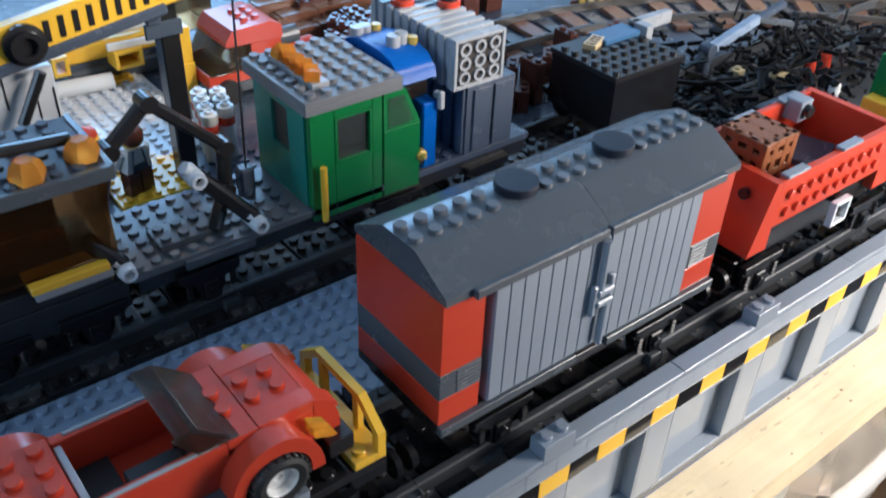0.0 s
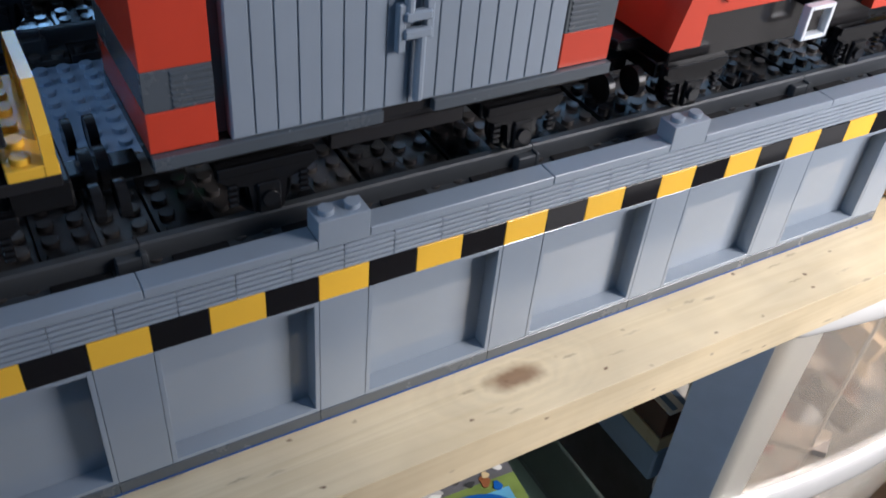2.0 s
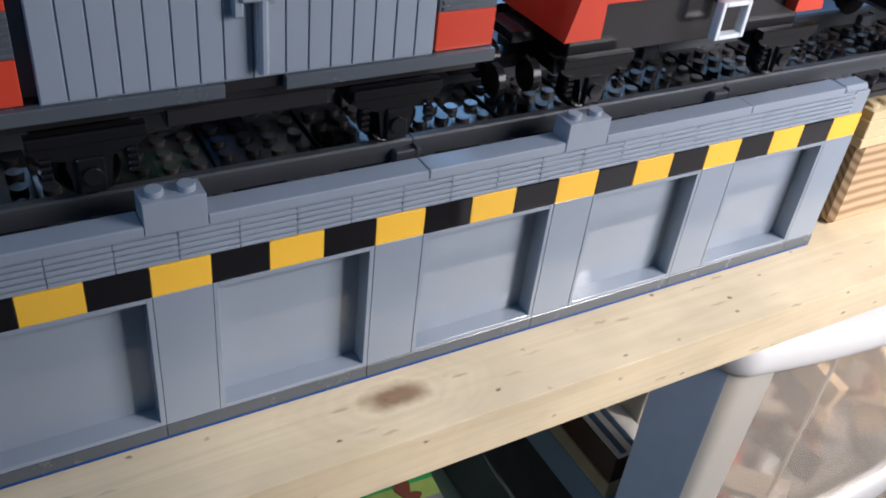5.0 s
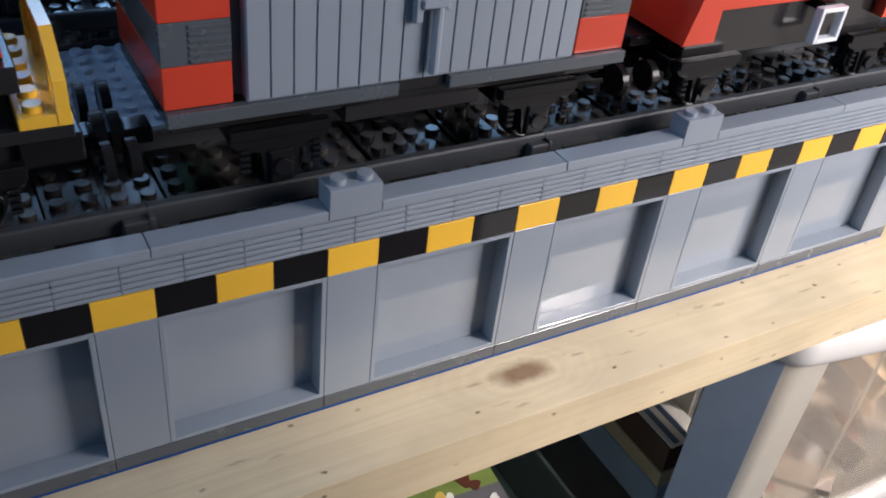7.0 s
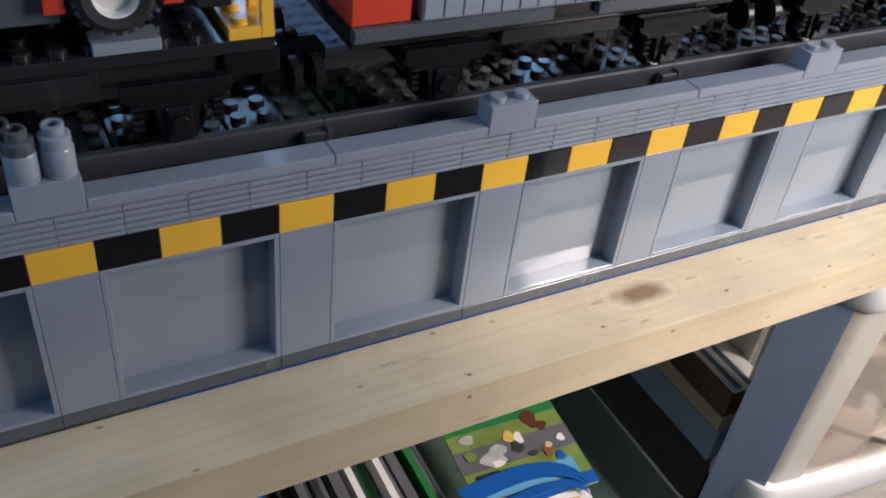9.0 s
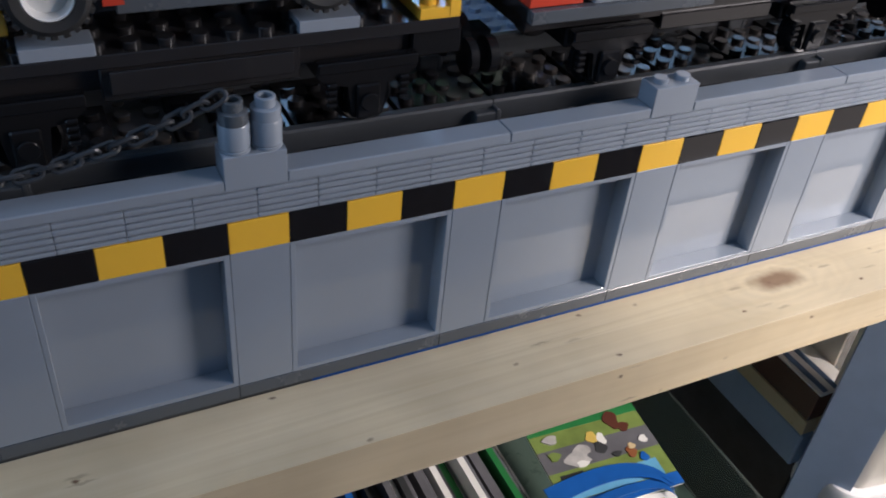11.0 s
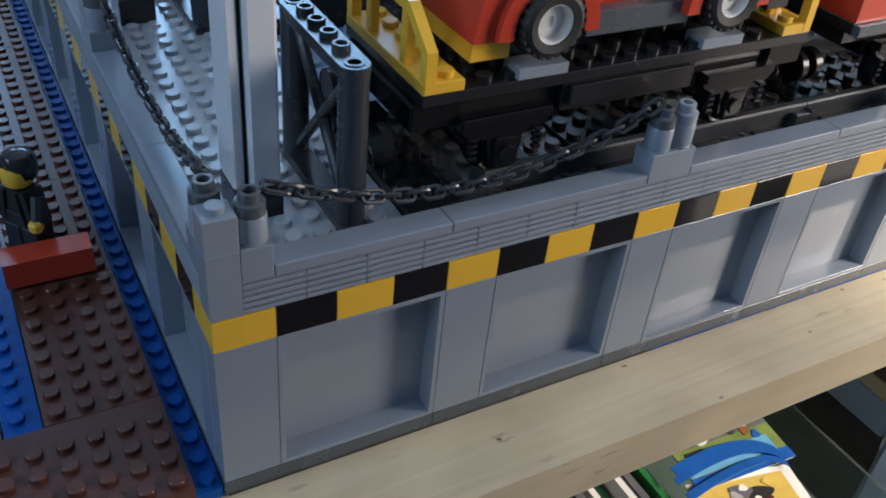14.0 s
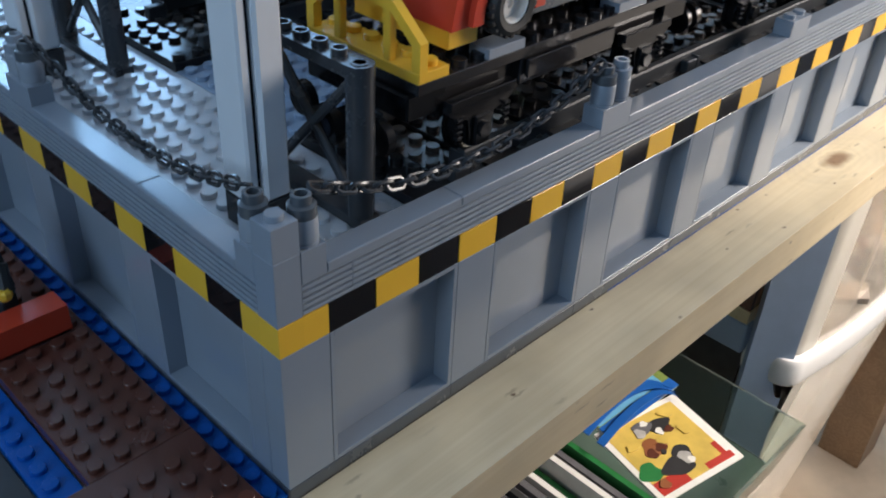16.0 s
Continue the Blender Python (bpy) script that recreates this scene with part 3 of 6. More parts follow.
end = Geo().box(520.05, 0.5, Z_RIB, 528, 8, Z_TILE, 0.15).box(512, 0, Z_TILE, 526, 8, Z_TILE + 3.2, 1.2)
part("end_brick", end, GREY, quay_front)
part("end_cap", Geo().box(520, 8.1, Z_STRIPE, 528, 24, Z_RIB, 0.15), YELLOW, quay_front)

# platform behind the wall
platform = thing("platform", (8, 8, GROUND - 3.2), "grey studded platform plates of the toy harbour", "platform", kind="structure")
g = Geo().box(8.1, 8.1, GROUND - 3.2, 59.9, 470, GROUND, 0.2)
g.studs(8, 8 + 8 * 40, 6, 17, GROUND)
part("studded_plate", g, PLATFORM, platform)
MESH_STUD = mesh_of("stud", Geo().stud(0, 0, 0, 14), PLATFORM)
for i in range(6):
    for j in range(40):
        piece("stud", MESH_STUD, platform, (12 + 8 * i, 12 + 8 * j, GROUND))
g = Geo().box(60.1, 72, GROUND - 3.2, 640, 143.9, GROUND, 0.2)
g.studs(60, 72, 65, 9, GROUND, n=10)
part("studded_plate", g, PLATE, platform, "slate blue studded plate between the tracks")
g = Geo().box(60.1, 208.1, GROUND - 3.2, 900, 620, GROUND, 0.2).studs(248, 208, 12, 9, GROUND, n=10)
part("studded_plate", g, SLATE, platform, "dark studded plate behind the second track")
g = Geo().box(60.1, 8.1, GROUND - 3.2, 900, 72, GROUND - 0.6, 0.2).box(60.1, 143.9, GROUND - 3.2, 900, 208, GROUND - 0.6, 0.2)
part("track_bed", g, BLACK, platform)
fill = Geo().box(9, 9, 0, 527, 470, 60, 0).box(527, 60, 0, 900, 620, 60, 0)
single("platform_core", fill, SHADE, "dark core under the platform plates", "core", kind="structure")

# ---------------------------------------------------------------- tracks
def tie_geo():
    """A sleeper, two studs wide and eight long, with studs at its ends and its middle."""
    g = Geo().box(0.1, 0, 0, 15.9, 64, 3.2, 0.2)
    for j in (0, 2, 3, 4, 5, 7):
        for i in (0, 1):
            g.stud(4 + 8 * i, 4 + 8 * j, 3.2)
    return g


MESH_TIE = mesh_of("sleeper", tie_geo(), TIE)
MESH_TIE_STONE = mesh_of("ballast_plate", Geo().box(0.1, 2, -0.6, 15.9, 62, 1.6, 0.2).studs(0, 0, 2, 8, 1.6), STONE)


def rail_geo(length):
    """One rail: foot, web and rounded head, with joint clips at its end."""
    g = Geo()
    outline = [(-4.2, 0), (4.2, 0), (4.2, 1.2), (1.6, 2.6), (1.4, 6.6), (1.7, 7.2), (1.7, 9.0), (1.2, 9.6), (-1.2, 9.6), (-1.7, 9.0), (-1.7, 7.2), (-1.4, 6.6), (-1.6, 2.6), (-4.2, 1.2)]
    g.prism(outline, "x", 0.15, length - 0.15)
    g.box(-7, -4.6, 0.4, 1.5, -1.0, 7.4, 0.4).box(-0.4, -4.8, 0.6, 0.8, 4.8, 8.2, 0.2)
    g.box(length * 0.5 - 3, -4.4, 0.2, length * 0.5 + 3, 4.4, 2.6, 0.3)
    return g


MESH_RAIL = mesh_of("rail", rail_geo(128), RAILGREY)


def track(name, y, x0, count, label):
    tr = thing(name, (x0, y - 32, GROUND), label, "railway track", "straight tracks")
    for k in range(count):
        for s in (-20, 20):
            piece("rail", MESH_RAIL, tr, (x0 + 128 * k, y + s, GROUND + 0.05))
    for k in range(-1, 4 * count):
        piece("sleeper", MESH_TIE, tr, (x0 + 32 * k + 8, y - 32, GROUND))
        piece("ballast_plate", MESH_TIE_STONE, tr, (x0 + 32 * k + 24, y - 32, GROUND))
    return tr


TRACK_A, TRACK_B = 40.0, 176.0
track("train_track", TRACK_A, 84, 6, "dark grey toy train track with black studded sleepers beside the quay")
track("train_track", TRACK_B, 84, 6, "dark grey toy train track with black studded sleepers further in")

# ---------------------------------------------------------------- bollards and chains
def round_brick(g, x, y, z):
    g.lathe((x, y, z), [(3.9, 0), (3.9, 0.6), (3.6, 0.8), (3.9, 1.1), (3.9, 7.2), (3.7, 7.5)], 16)


def round_cap(g, x, y, z):
    g.lathe((x, y, z), [(3.7, 0), (3.7, 3.0), (3.0, 3.4), (2.6, 3.4), (2.6, 5.6), (2.4, 5.8), (1.6, 5.8), (1.6, 3.8), (0.01, 3.8)], 16)


def bollard_post(x, y, dx, dy, tall, label):
    """A brick two studs long on the cap; tall ones carry two round bricks for the chain."""
    ob = thing("bollard", (x, y, Z_TILE), label, "bollard", "bollards on the quay")
    g = Geo().box(x + 0.05, y, Z_TILE, x + dx - 0.05, y + dy, Z_TILE + 9.6, 0.2)
    spots = [(x + 4, y + 4), (x + dx - 4, y + dy - 4)]
    if not tall:
        for px, py in spots:
            g.stud(px, py, Z_TILE + 9.6, 16)
    part("base_brick", g, GREY, ob)
    if tall:
        for n, (px, py) in enumerate(spots):
            g = Geo()
            round_brick(g, px, py, Z_TILE + 9.6)
            part("round_brick", g, GREY, ob)
            g = Geo()
            round_cap(g, px, py, Z_TILE + 17.1)
            part("round_cap", g, GREY if n else DARK, ob, "light grey hollow cap" if n else "dark grey hollow cap")
    return ob


bollard_post(128, 0, 16, 8, True, "light grey quay bollard with two round bricks holding a chain")
bollard_post(256, 0, 16, 8, False, "light grey quay bollard brick with two bare studs")
bollard_post(384, 0, 16, 8, False, "light grey quay bollard brick with two bare studs")
bollard_post(0, 128, 8, 16, True, "light grey quay bollard with round bricks on the side wall")
bollard_post(0, 256, 8, 16, True, "light grey quay bollard with round bricks on the side wall")

corner = thing("corner_bollard", (0, 0, Z_TILE), "light grey stepped corner bollard with two round chain posts", "bollard", "bollards on the quay")
g = Geo().box(0, 0, Z_TILE - 9.55, 8, 8, Z_TILE + 9.6, 0.2).box(8.05, 0, Z_TILE, 15.95, 8, Z_TILE + 9.6, 0.2).box(0, 8.05, Z_TILE, 8, 15.95, Z_TILE + 9.6, 0.2)
part("corner_brick", g, GREY, corner)
part("top_brick", Geo().box(0, 0, Z_TILE + 9.6, 8, 8, Z_TILE + 19.2, 0.2).stud(4, 4, Z_TILE + 19.2, 16), GREY, corner)
for px, py in ((12, 4), (4, 12)):
    g = Geo()
    round_brick(g, px, py, Z_TILE + 9.6)
    part("round_brick", g, GREY, corner)
    g = Geo()
    round_cap(g, px, py, Z_TILE + 17.1)
    part("round_cap", g, DARK, corner, "dark grey hollow cap")


def link_geo():
    """A stadium-shaped chain link along x."""
    g, path = Geo(), []
    for i in range(16):
        a = 2 * math.pi * i / 16
        path.append((math.cos(a) * 1.5 + (1.7 if math.cos(a) > 0 else -1.7), math.sin(a) * 1.55, 0))
    vs, fs, k = [], [], 6
    n = len(path)
    for i, p in enumerate(path):
        t = (Vector(path[(i + 1) % n]) - Vector(path[i - 1])).normalized()
        side = t.cross(Vector((0, 0, 1)))
        for j in range(k):
            a = 2 * math.pi * j / k
            vs.append(tuple(Vector(p) + 0.62 * (math.cos(a) * side + math.sin(a) * Vector((0, 0, 1)))))
    for i in range(n):
        for j in range(k):
            fs.append((i * k + j, i * k + (j + 1) % k, (i + 1) % n * k + (j + 1) % k, (i + 1) % n * k + j))
    return g.add(vs, fs)


MESH_LINK = mesh_of("link", link_geo(), GIRDER)


def chain(p, q, sag, count, bow, label):
    """A hanging chain: alternate links stand on edge."""
    p, q, bow = Vector(p), Vector(q), Vector(bow)
    ch = thing("chain", p, label, "chain", "chains between the bollards")
    rng = random.Random(4)

    def spot(u):
        s = 4 * u * (1 - u)
        return p.lerp(q, u) + Vector((0, 0, -sag * s)) + bow * s

    for k in range(count):
        u0, u1 = k / count, (k + 1) / count
        a, b = spot(u0), spot(u1)
        m = (b - a).to_track_quat("X", "Z").to_matrix().to_4x4() @ Matrix.Rotation(radians(35 + 90 * (k % 2) + rng.uniform(-20, 20)), 4, "X")
        ob = new("link", MESH_LINK)
        ob.parent = ch
        ob.matrix_local = Matrix.Translation(((a + b) / 2 - p) / 1000) @ m
    return ch


chain((16, 5, 93), (130, 4.5, 94.5), 14, 27, (0, 1, 0), "dark grey plastic chain slung along the front quay edge")
chain((5, 16, 93), (5, 131, 94), 11.5, 27, (1, 0, 0), "dark grey plastic chain slung along the side quay edge")
chain((5, 144, 93), (5, 257, 94), 11.5, 27, (1, 0, 0), "dark grey plastic chain slung along the side quay edge")

# ---------------------------------------------------------------- buffer frames and columns at the track ends
def girder_frame(y):
    """A lattice support, six studs long and five bricks high, across the end of a track."""
    ob = thing("girder_frame", (40, y - 24, GROUND), "dark grey lattice girder frame across the track end", "frame", "girder frames")
    z0, z1 = GROUND, GROUND + 48
    for ya in (y - 24, y + 16):
        g = Geo()
        outline = [(44 + 3.9 * math.cos(a), ya + 4 + 3.9 * math.sin(a)) for a in [2 * math.pi * i / 20 for i in range(20)]]
        g.prism(outline, "z", z0, z1 - 3.4)
        g.box(40.3, ya + 3.2, z0, 47.7, ya + 4.8, z1 - 3.4, 0.2)
        part("post", g, GIRDER, ob)
    outline = [(44 + 4 * math.cos(a), y + 20 + 4 * math.sin(a)) for a in [math.pi * i / 10 for i in range(11)]]
    outline += [(44 + 4 * math.cos(a), y - 20 + 4 * math.sin(a)) for a in [math.pi + math.pi * i / 10 for i in range(11)]]
    g = Geo().prism(outline, "z", z1 - 3.4, z1)
    for k in range(1, 5):
        g.hollow_stud(44, y - 20 + 8 * k, z1, 2.4, 1.7, 1.6)
    for k in (0, 5):
        g.lathe((44, y - 20 + 8 * k, z1), [(2.6, -0.1), (2.6, 0.25), (1.7, 0.25), (1.7, 0.0), (0.01, 0.0)], 16)
    part("top_rail", g, GIRDER, ob)
    part("foot_rail", Geo().box(40.2, y - 24, z0, 47.8, y + 24, z0 + 3.2, 0.3), GIRDER, ob)
    part("cross_brace", Geo().rod((44, y - 18, z0 + 5), (44, y + 18, z1 - 5), 1.6, 10), GIRDER, ob)
    part("cross_brace", Geo().rod((44, y + 18, z0 + 5), (44, y - 18, z1 - 5), 1.6, 10), GIRDER, ob)
    return ob


girder_frame(TRACK_A)
girder_frame(TRACK_B)


def column(y):
    """A tall crane leg of two upright grey profiles with a dark joint between them."""
    ob = thing("column", (16, y - 8, GROUND), "tall light grey upright column standing on the platform", "column", "columns")
    x, z1 = 17.0, GROUND + 330
    part("foot", Geo().box(x, y - 8, GROUND, x + 13, y + 6, GROUND + 9.6, 0.3), BLACK, ob)
    part("side_profile", Geo().box(x, y - 6.6, GROUND + 9.6, x + 3.2, y + 6, z1, 0.7), COLUMN, ob)
    part("front_profile", Geo().box(x + 4.3, y - 8, GROUND + 9.6, x + 12.5, y - 4.4, z1, 0.9), COLUMN, ob)
    part("core", Geo().box(x + 2.6, y - 4.8, GROUND + 9.6, x + 12, y + 5, z1 - 1, 0.2), BLACK, ob)
    return ob


column(40)
column(176)

# ---------------------------------------------------------------- rolling stock
RAIL_TOP = GROUND + 9.6


def bogie(parent, x, y):
    """A single-axle truck: side frames with coil springs and axle boxes over flanged wheels."""
    z = RAIL_TOP
    b = part("axle_truck", Geo().box(x - 12, y - 18, z + 12, x + 12, y + 18, z + 18, 0.5), IRON, parent)
    for s in (-1, 1):
        g = Geo()
        ya, yb = (y - 24.5, y - 22) if s < 0 else (y + 22, y + 24.5)
        outline = [(x - 4.4, z + 3.2), (x + 4.4, z + 3.2), (x + 5.6, z + 12.4), (x + 11, z + 13.6), (x + 14, z + 16), (x + 14, z + 20), (x - 14, z + 20), (x - 14, z + 16), (x - 11, z + 13.6), (x - 5.6, z + 12.4)]
        g.prism(outline, "y", ya, yb)
        face = ya - 1.2 if s < 0 else yb - 0.4
        g.box(x - 3.4, face, z + 3, x + 3.4, face + 1.6, z + 13, 0.5)
        g.cyl((x, face + 0.8 if s < 0 else face + 0.8, z + 8.2), 2.6, 2.0 if s < 0 else -2.0, 14, "y")
        for dx in (-10.2, 10.2):
            for k in range(4):
                g.box(x + dx - 1.4, face - 0.2, z + 7.4 + 1.9 * k, x + dx + 1.4, face + 1.8, z + 8.6 + 1.9 * k, 0.35)
        g.box(x - 14, face + 0.2, z + 17, x + 14, face + 1.8, z + 20, 0.3)
        part("side_frame", g, IRON, b)
        prof = [(9.0, -1.4), (9.0, 0), (8.2, 0.2), (8.1, 3.0), (7.5, 3.4), (5.5, 2.4), (2, 3.0)]
        if s > 0:
            prof = [(a, -h) for a, h in prof][::-1]
        part("wheel", Geo().lathe((x, y + s * 18.2, z + 8.2), prof, 26, "y"), IRON, b)
    part("axle", Geo().rod((x, y - 22, z + 8.2), (x, y + 22, z + 8.2), 1.5, 8), SILVER, b)
    return b


def coupling(parent, x, y, s):
    """A round magnet buffer on a drawbar."""
    z = RAIL_TOP + 12
    c = part("coupling", Geo().box(min(x, x + s * 12), y - 4, z - 3, max(x, x + s * 12), y + 4, z + 2, 0.5), IRON, parent)
    part("buffer_disc", Geo().cyl((x + s * 12, y, z), 6.4, s * 3.0, 20, "x"), IRON, c)
    part("buffer_disc", Geo().cyl((x + s * 7, y - 17, z + 1), 5.4, s * 2.6, 20, "x"), IRON, c)
    part("buffer_disc", Geo().cyl((x + s * 7, y + 17, z + 1), 5.4, s * 2.6, 20, "x"), IRON, c)
    part("magnet", Geo().cyl((x + s * 14.8, y, z), 3.6, s * 1.2, 16, "x"), SLATE, c)
    return c


def boxcar(x0, y):
    x1, z0 = x0 + 144, 98.0
    y0, y1 = y - 24, y + 24
    car = thing("boxcar", (x0, y0, RAIL_TOP), "red and grey toy covered freight wagon with a grey arched roof", "train wagon", "wagons of the front train")
    part("underframe", Geo().box(x0 + 2, y0 + 4, z0 - 5, x1 - 2, y1 - 4, z0 + 0.2, 0.3).box(x0 + 50, y0 + 3, z0 - 9, x1 - 50, y1 - 3, z0 - 4, 0.4), BLACK, car)
    part("floor_plate", Geo().box(x0, y0, z0, x1, y1, z0 + 3.9, 0.2), BLACK, car)
    for a, b in ((x0, x0 + 64), (x0 + 80, x1)):
        part("step_plate", Geo().box(a, y0 - 2.4, z0 - 0.1, b, y0 + 1, z0 + 3.8, 0.3), DARK, car)
    zb, zt = z0 + 4.0, 154.0
    for a, b in ((x0 + 0.1, x0 + 17.6), (x1 - 19, x1 - 0.1)):
        for lo, hi, mat in ((zb, zb + 11.3, RED), (zb + 11.4, zb + 22.5, DARK), (zb + 22.6, zt, RED)):
            part("corner_block", Geo().box(a, y0, lo, b, y1, hi, 0.2), mat, car)
        side = a + 7 if a < x0 + 40 else a + 1
        g = Geo()
        for k in range(6):
            g.box(side, y0 - 0.5, zb + 11.9 + 1.75 * k, side + 10.5, y0 + 0.3, zb + 13.0 + 1.75 * k, 0.25)
        part("grille", g, DARK, car)
    part("body_core", Geo().box(x0 + 16, y0 + 4, zb, x1 - 17, y1 - 4, zt, 0), DARK, car)
    for a, wide in ((x0 + 21.0, 50.9), (x0 + 72.1, 51.7)):
        door = part("door", Geo().box(a, y0 - 0.6, zb - 0.4, a + wide, y0 + 3.6, zt - 0.5, 0.25), GREY, car)
        w = 6.2
        for k in range(8):
            u = a + w * k if a < x0 + 40 else a + wide - w * (k + 1)
            part("board", Geo().box(u + 0.16, y0 - 1.1, zb + 0.2, u + w - 0.16, y0 - 0.3, zt - 0.8, 0.22), GREY, door)
        part("board_back", Geo().box(a, y1 - 3.6, zb, a + wide, y1 + 0.4, zt - 0.5, 0.25), GREY, door)
    xm = x0 + 72
    latch = part("latch", Geo().rod((xm - 2.2, y0 - 3.0, zt - 2), (xm - 2.2, y0 - 3.0, zb + 26), 1.5, 10).rod((xm + 1.8, y0 - 3.0, zb + 22), (xm + 1.8, y0 - 3.0, zb + 2), 1.5, 10), GREY, car)
    g = Geo().box(xm - 5.6, y0 - 3.6, zb + 17, xm - 3.0, y0 - 1.2, zb + 31, 0.5).box(xm + 2.6, y0 - 3.6, zb + 20, xm + 5.4, y0 - 1.2, zb + 33, 0.5)
    g.box(xm - 4, y0 - 4.6, zb + 21, xm + 4.4, y0 - 2.0, zb + 24, 0.6).box(xm - 4, y0 - 4.6, zb + 26, xm + 4.4, y0 - 2.0, zb + 29, 0.6)
    part("lock", g, GREY, latch)
    part("door_track", Geo().box(x0 + 11, y0 - 3.2, zt - 0.6, x0 + 70, y0 + 0.5, zt + 3, 0.4).box(x0 + 71, y0 - 3.2, zt - 0.6, x1 - 10, y0 + 0.5, zt + 3, 0.4), DARK, car)
    top = 166.0
    arc = [(24.9, zt + 2.9), (9.6, top - 0.6), (8.4, top)]
    roof_line = [(y0 - 1.2, zt + 0.2), (y1 + 1.2, zt + 0.2)] + [(y + u, v) for u, v in arc] + [(y - u, v) for u, v in arc[::-1]]
    for k, (a, b) in enumerate(((x0 + 0.4, x0 + 72), (x0 + 72.15, x1 + 0.6))):
        part("roof", Geo().prism(roof_line, "x", a, b), DARK, car, "dark grey sloped roof")
    knob = mesh_of("roof_stud", Geo().stud(0, 0, 0, 14), plastic("roof_grey_plastic", (0.15, 0.16, 0.175), 0.2))
    for i in range(18):
        for dy in (-4, 4):
            if i not in (5, 6, 11, 12):
                piece("roof_stud", knob, car, (x0 + 4 + 8 * i, y + dy, top))
    for cx in (x0 + 50.5, x0 + 98.5):
        part("roof_vent", Geo().lathe((cx, y + 1, top), [(7.6, 0), (7.9, 0.6), (7.9, 3.0), (7.6, 3.3), (0.01, 3.3)], 28), VENT, car, "dark round roof vent")
    for bx in (x0 + 30, x1 - 30):
        bogie(car, bx, y)
    coupling(car, x0 + 1, y, -1)
    coupling(car, x1 - 1, y, 1)
    return car


boxcar(218, TRACK_A)


def end_rail(parent, x, y, s):
    """A yellow railing across a wagon's end, on a plate two studs deep; s: the way out."""
    z = 102.0
    xa, xb = (x - 12, x) if s > 0 else (x, x + 12)
    g = Geo().box(xa, y - 24, z, xb, y + 24, z + 3.2, 0.25)
    for j in range(6):
        g.stud(xa + (4 if s > 0 else 8), y - 20 + 8 * j, z + 3.2)
    rail = part("end_rail", g, YELLOW, parent)
    xr = xb - 1.8 if s > 0 else xa + 1.8
    for yy in (y - 10.5, y + 10.5):
        part("upright", Geo().box(xr - 1.4, yy - 1.5, z + 3, xr + 1.4, yy + 1.5, z + 19, 0.4), YELLOW, rail)
    outline = [(y - 24.15, z + 0.3), (y - 20.9, z + 0.3), (y - 20.9, z + 10.2), (y - 12.0, z + 17.6), (y + 12.0, z + 17.6), (y + 20.9, z + 10.2), (y + 20.9, z + 0.3), (y + 24.15, z + 0.3), (y + 24.15, z + 11.5), (y + 13, z + 20.5), (y - 13, z + 20.5), (y - 24.15, z + 11.5)]
    g = Geo()
    g.prism([outline[0], outline[1], outline[2], outline[11]], "x", xr - 1.5, xr + 1.5)
    g.prism([outline[2], outline[3], outline[10], outline[11]], "x", xr - 1.5, xr + 1.5)
    g.prism([outline[3], outline[4], outline[9], outline[10]], "x", xr - 1.5, xr + 1.5)
    g.prism([outline[4], outline[5], outline[8], outline[9]], "x", xr - 1.5, xr + 1.5)
    g.prism([outline[5], outline[6], outline[7], outline[8]], "x", xr - 1.5, xr + 1.5)
    part("hoop", g, YELLOW, rail)
    return rail


def flat_wagon(x0, x1, y):
    z = 98.6
    w = thing("flat_wagon", (x0, y - 24, RAIL_TOP), "black toy flat wagon with yellow end railings carrying a car", "train wagon", "wagons of the front train")
    g = Geo().box(x0, y - 24, z, x1, y + 24, z + 3.4, 0.25)
    n = int((x1 - x0) // 8)
    for i in range(2, n - 2):
        for j in range(6):
            g.stud(x0 + 4 + 8 * i, y - 20 + 8 * j, z + 3.4)
    part("deck", g, BLACK, w)
    part("underframe", Geo().box(x0 + 8, y - 20, z - 7, x1 - 8, y + 20, z, 0.3).box(x0 + 44, y - 23, z - 9, x1 - 44, y - 15, z - 0.1, 0.4), BLACK, w)
    part("side_sill", Geo().box(x0 + 46, y - 24.6, z - 6.6, x1 - 46, y - 23.4, z - 0.8, 0.2), BLACK, w)
    for xa, xb in ((x0 - 2, x0 + 13), (x1 - 13, x1 + 2)):
        part("buffer_beam", Geo().box(xa, y - 22, z - 8, xb, y + 22, z - 0.1, 0.6), IRON, w)
    end_rail(w, x0, y, -1)
    end_rail(w, x1, y, 1)
    for bx in (x0 + 26, x1 - 26):
        bogie(w, bx, y)
    coupling(w, x0 + 1, y, -1)
    coupling(w, x1 - 1, y, 1)
    for cx in (97, 160.5):
        for s in (-1, 1):
            part("wheel_chock", Geo().box(cx - 8, y + s * 20 - 4, z + 3.4, cx + 8, y + s * 20 + 4, z + 6.6, 0.2), GREY, w)
    return w


flat_wagon(61, 197, TRACK_A)


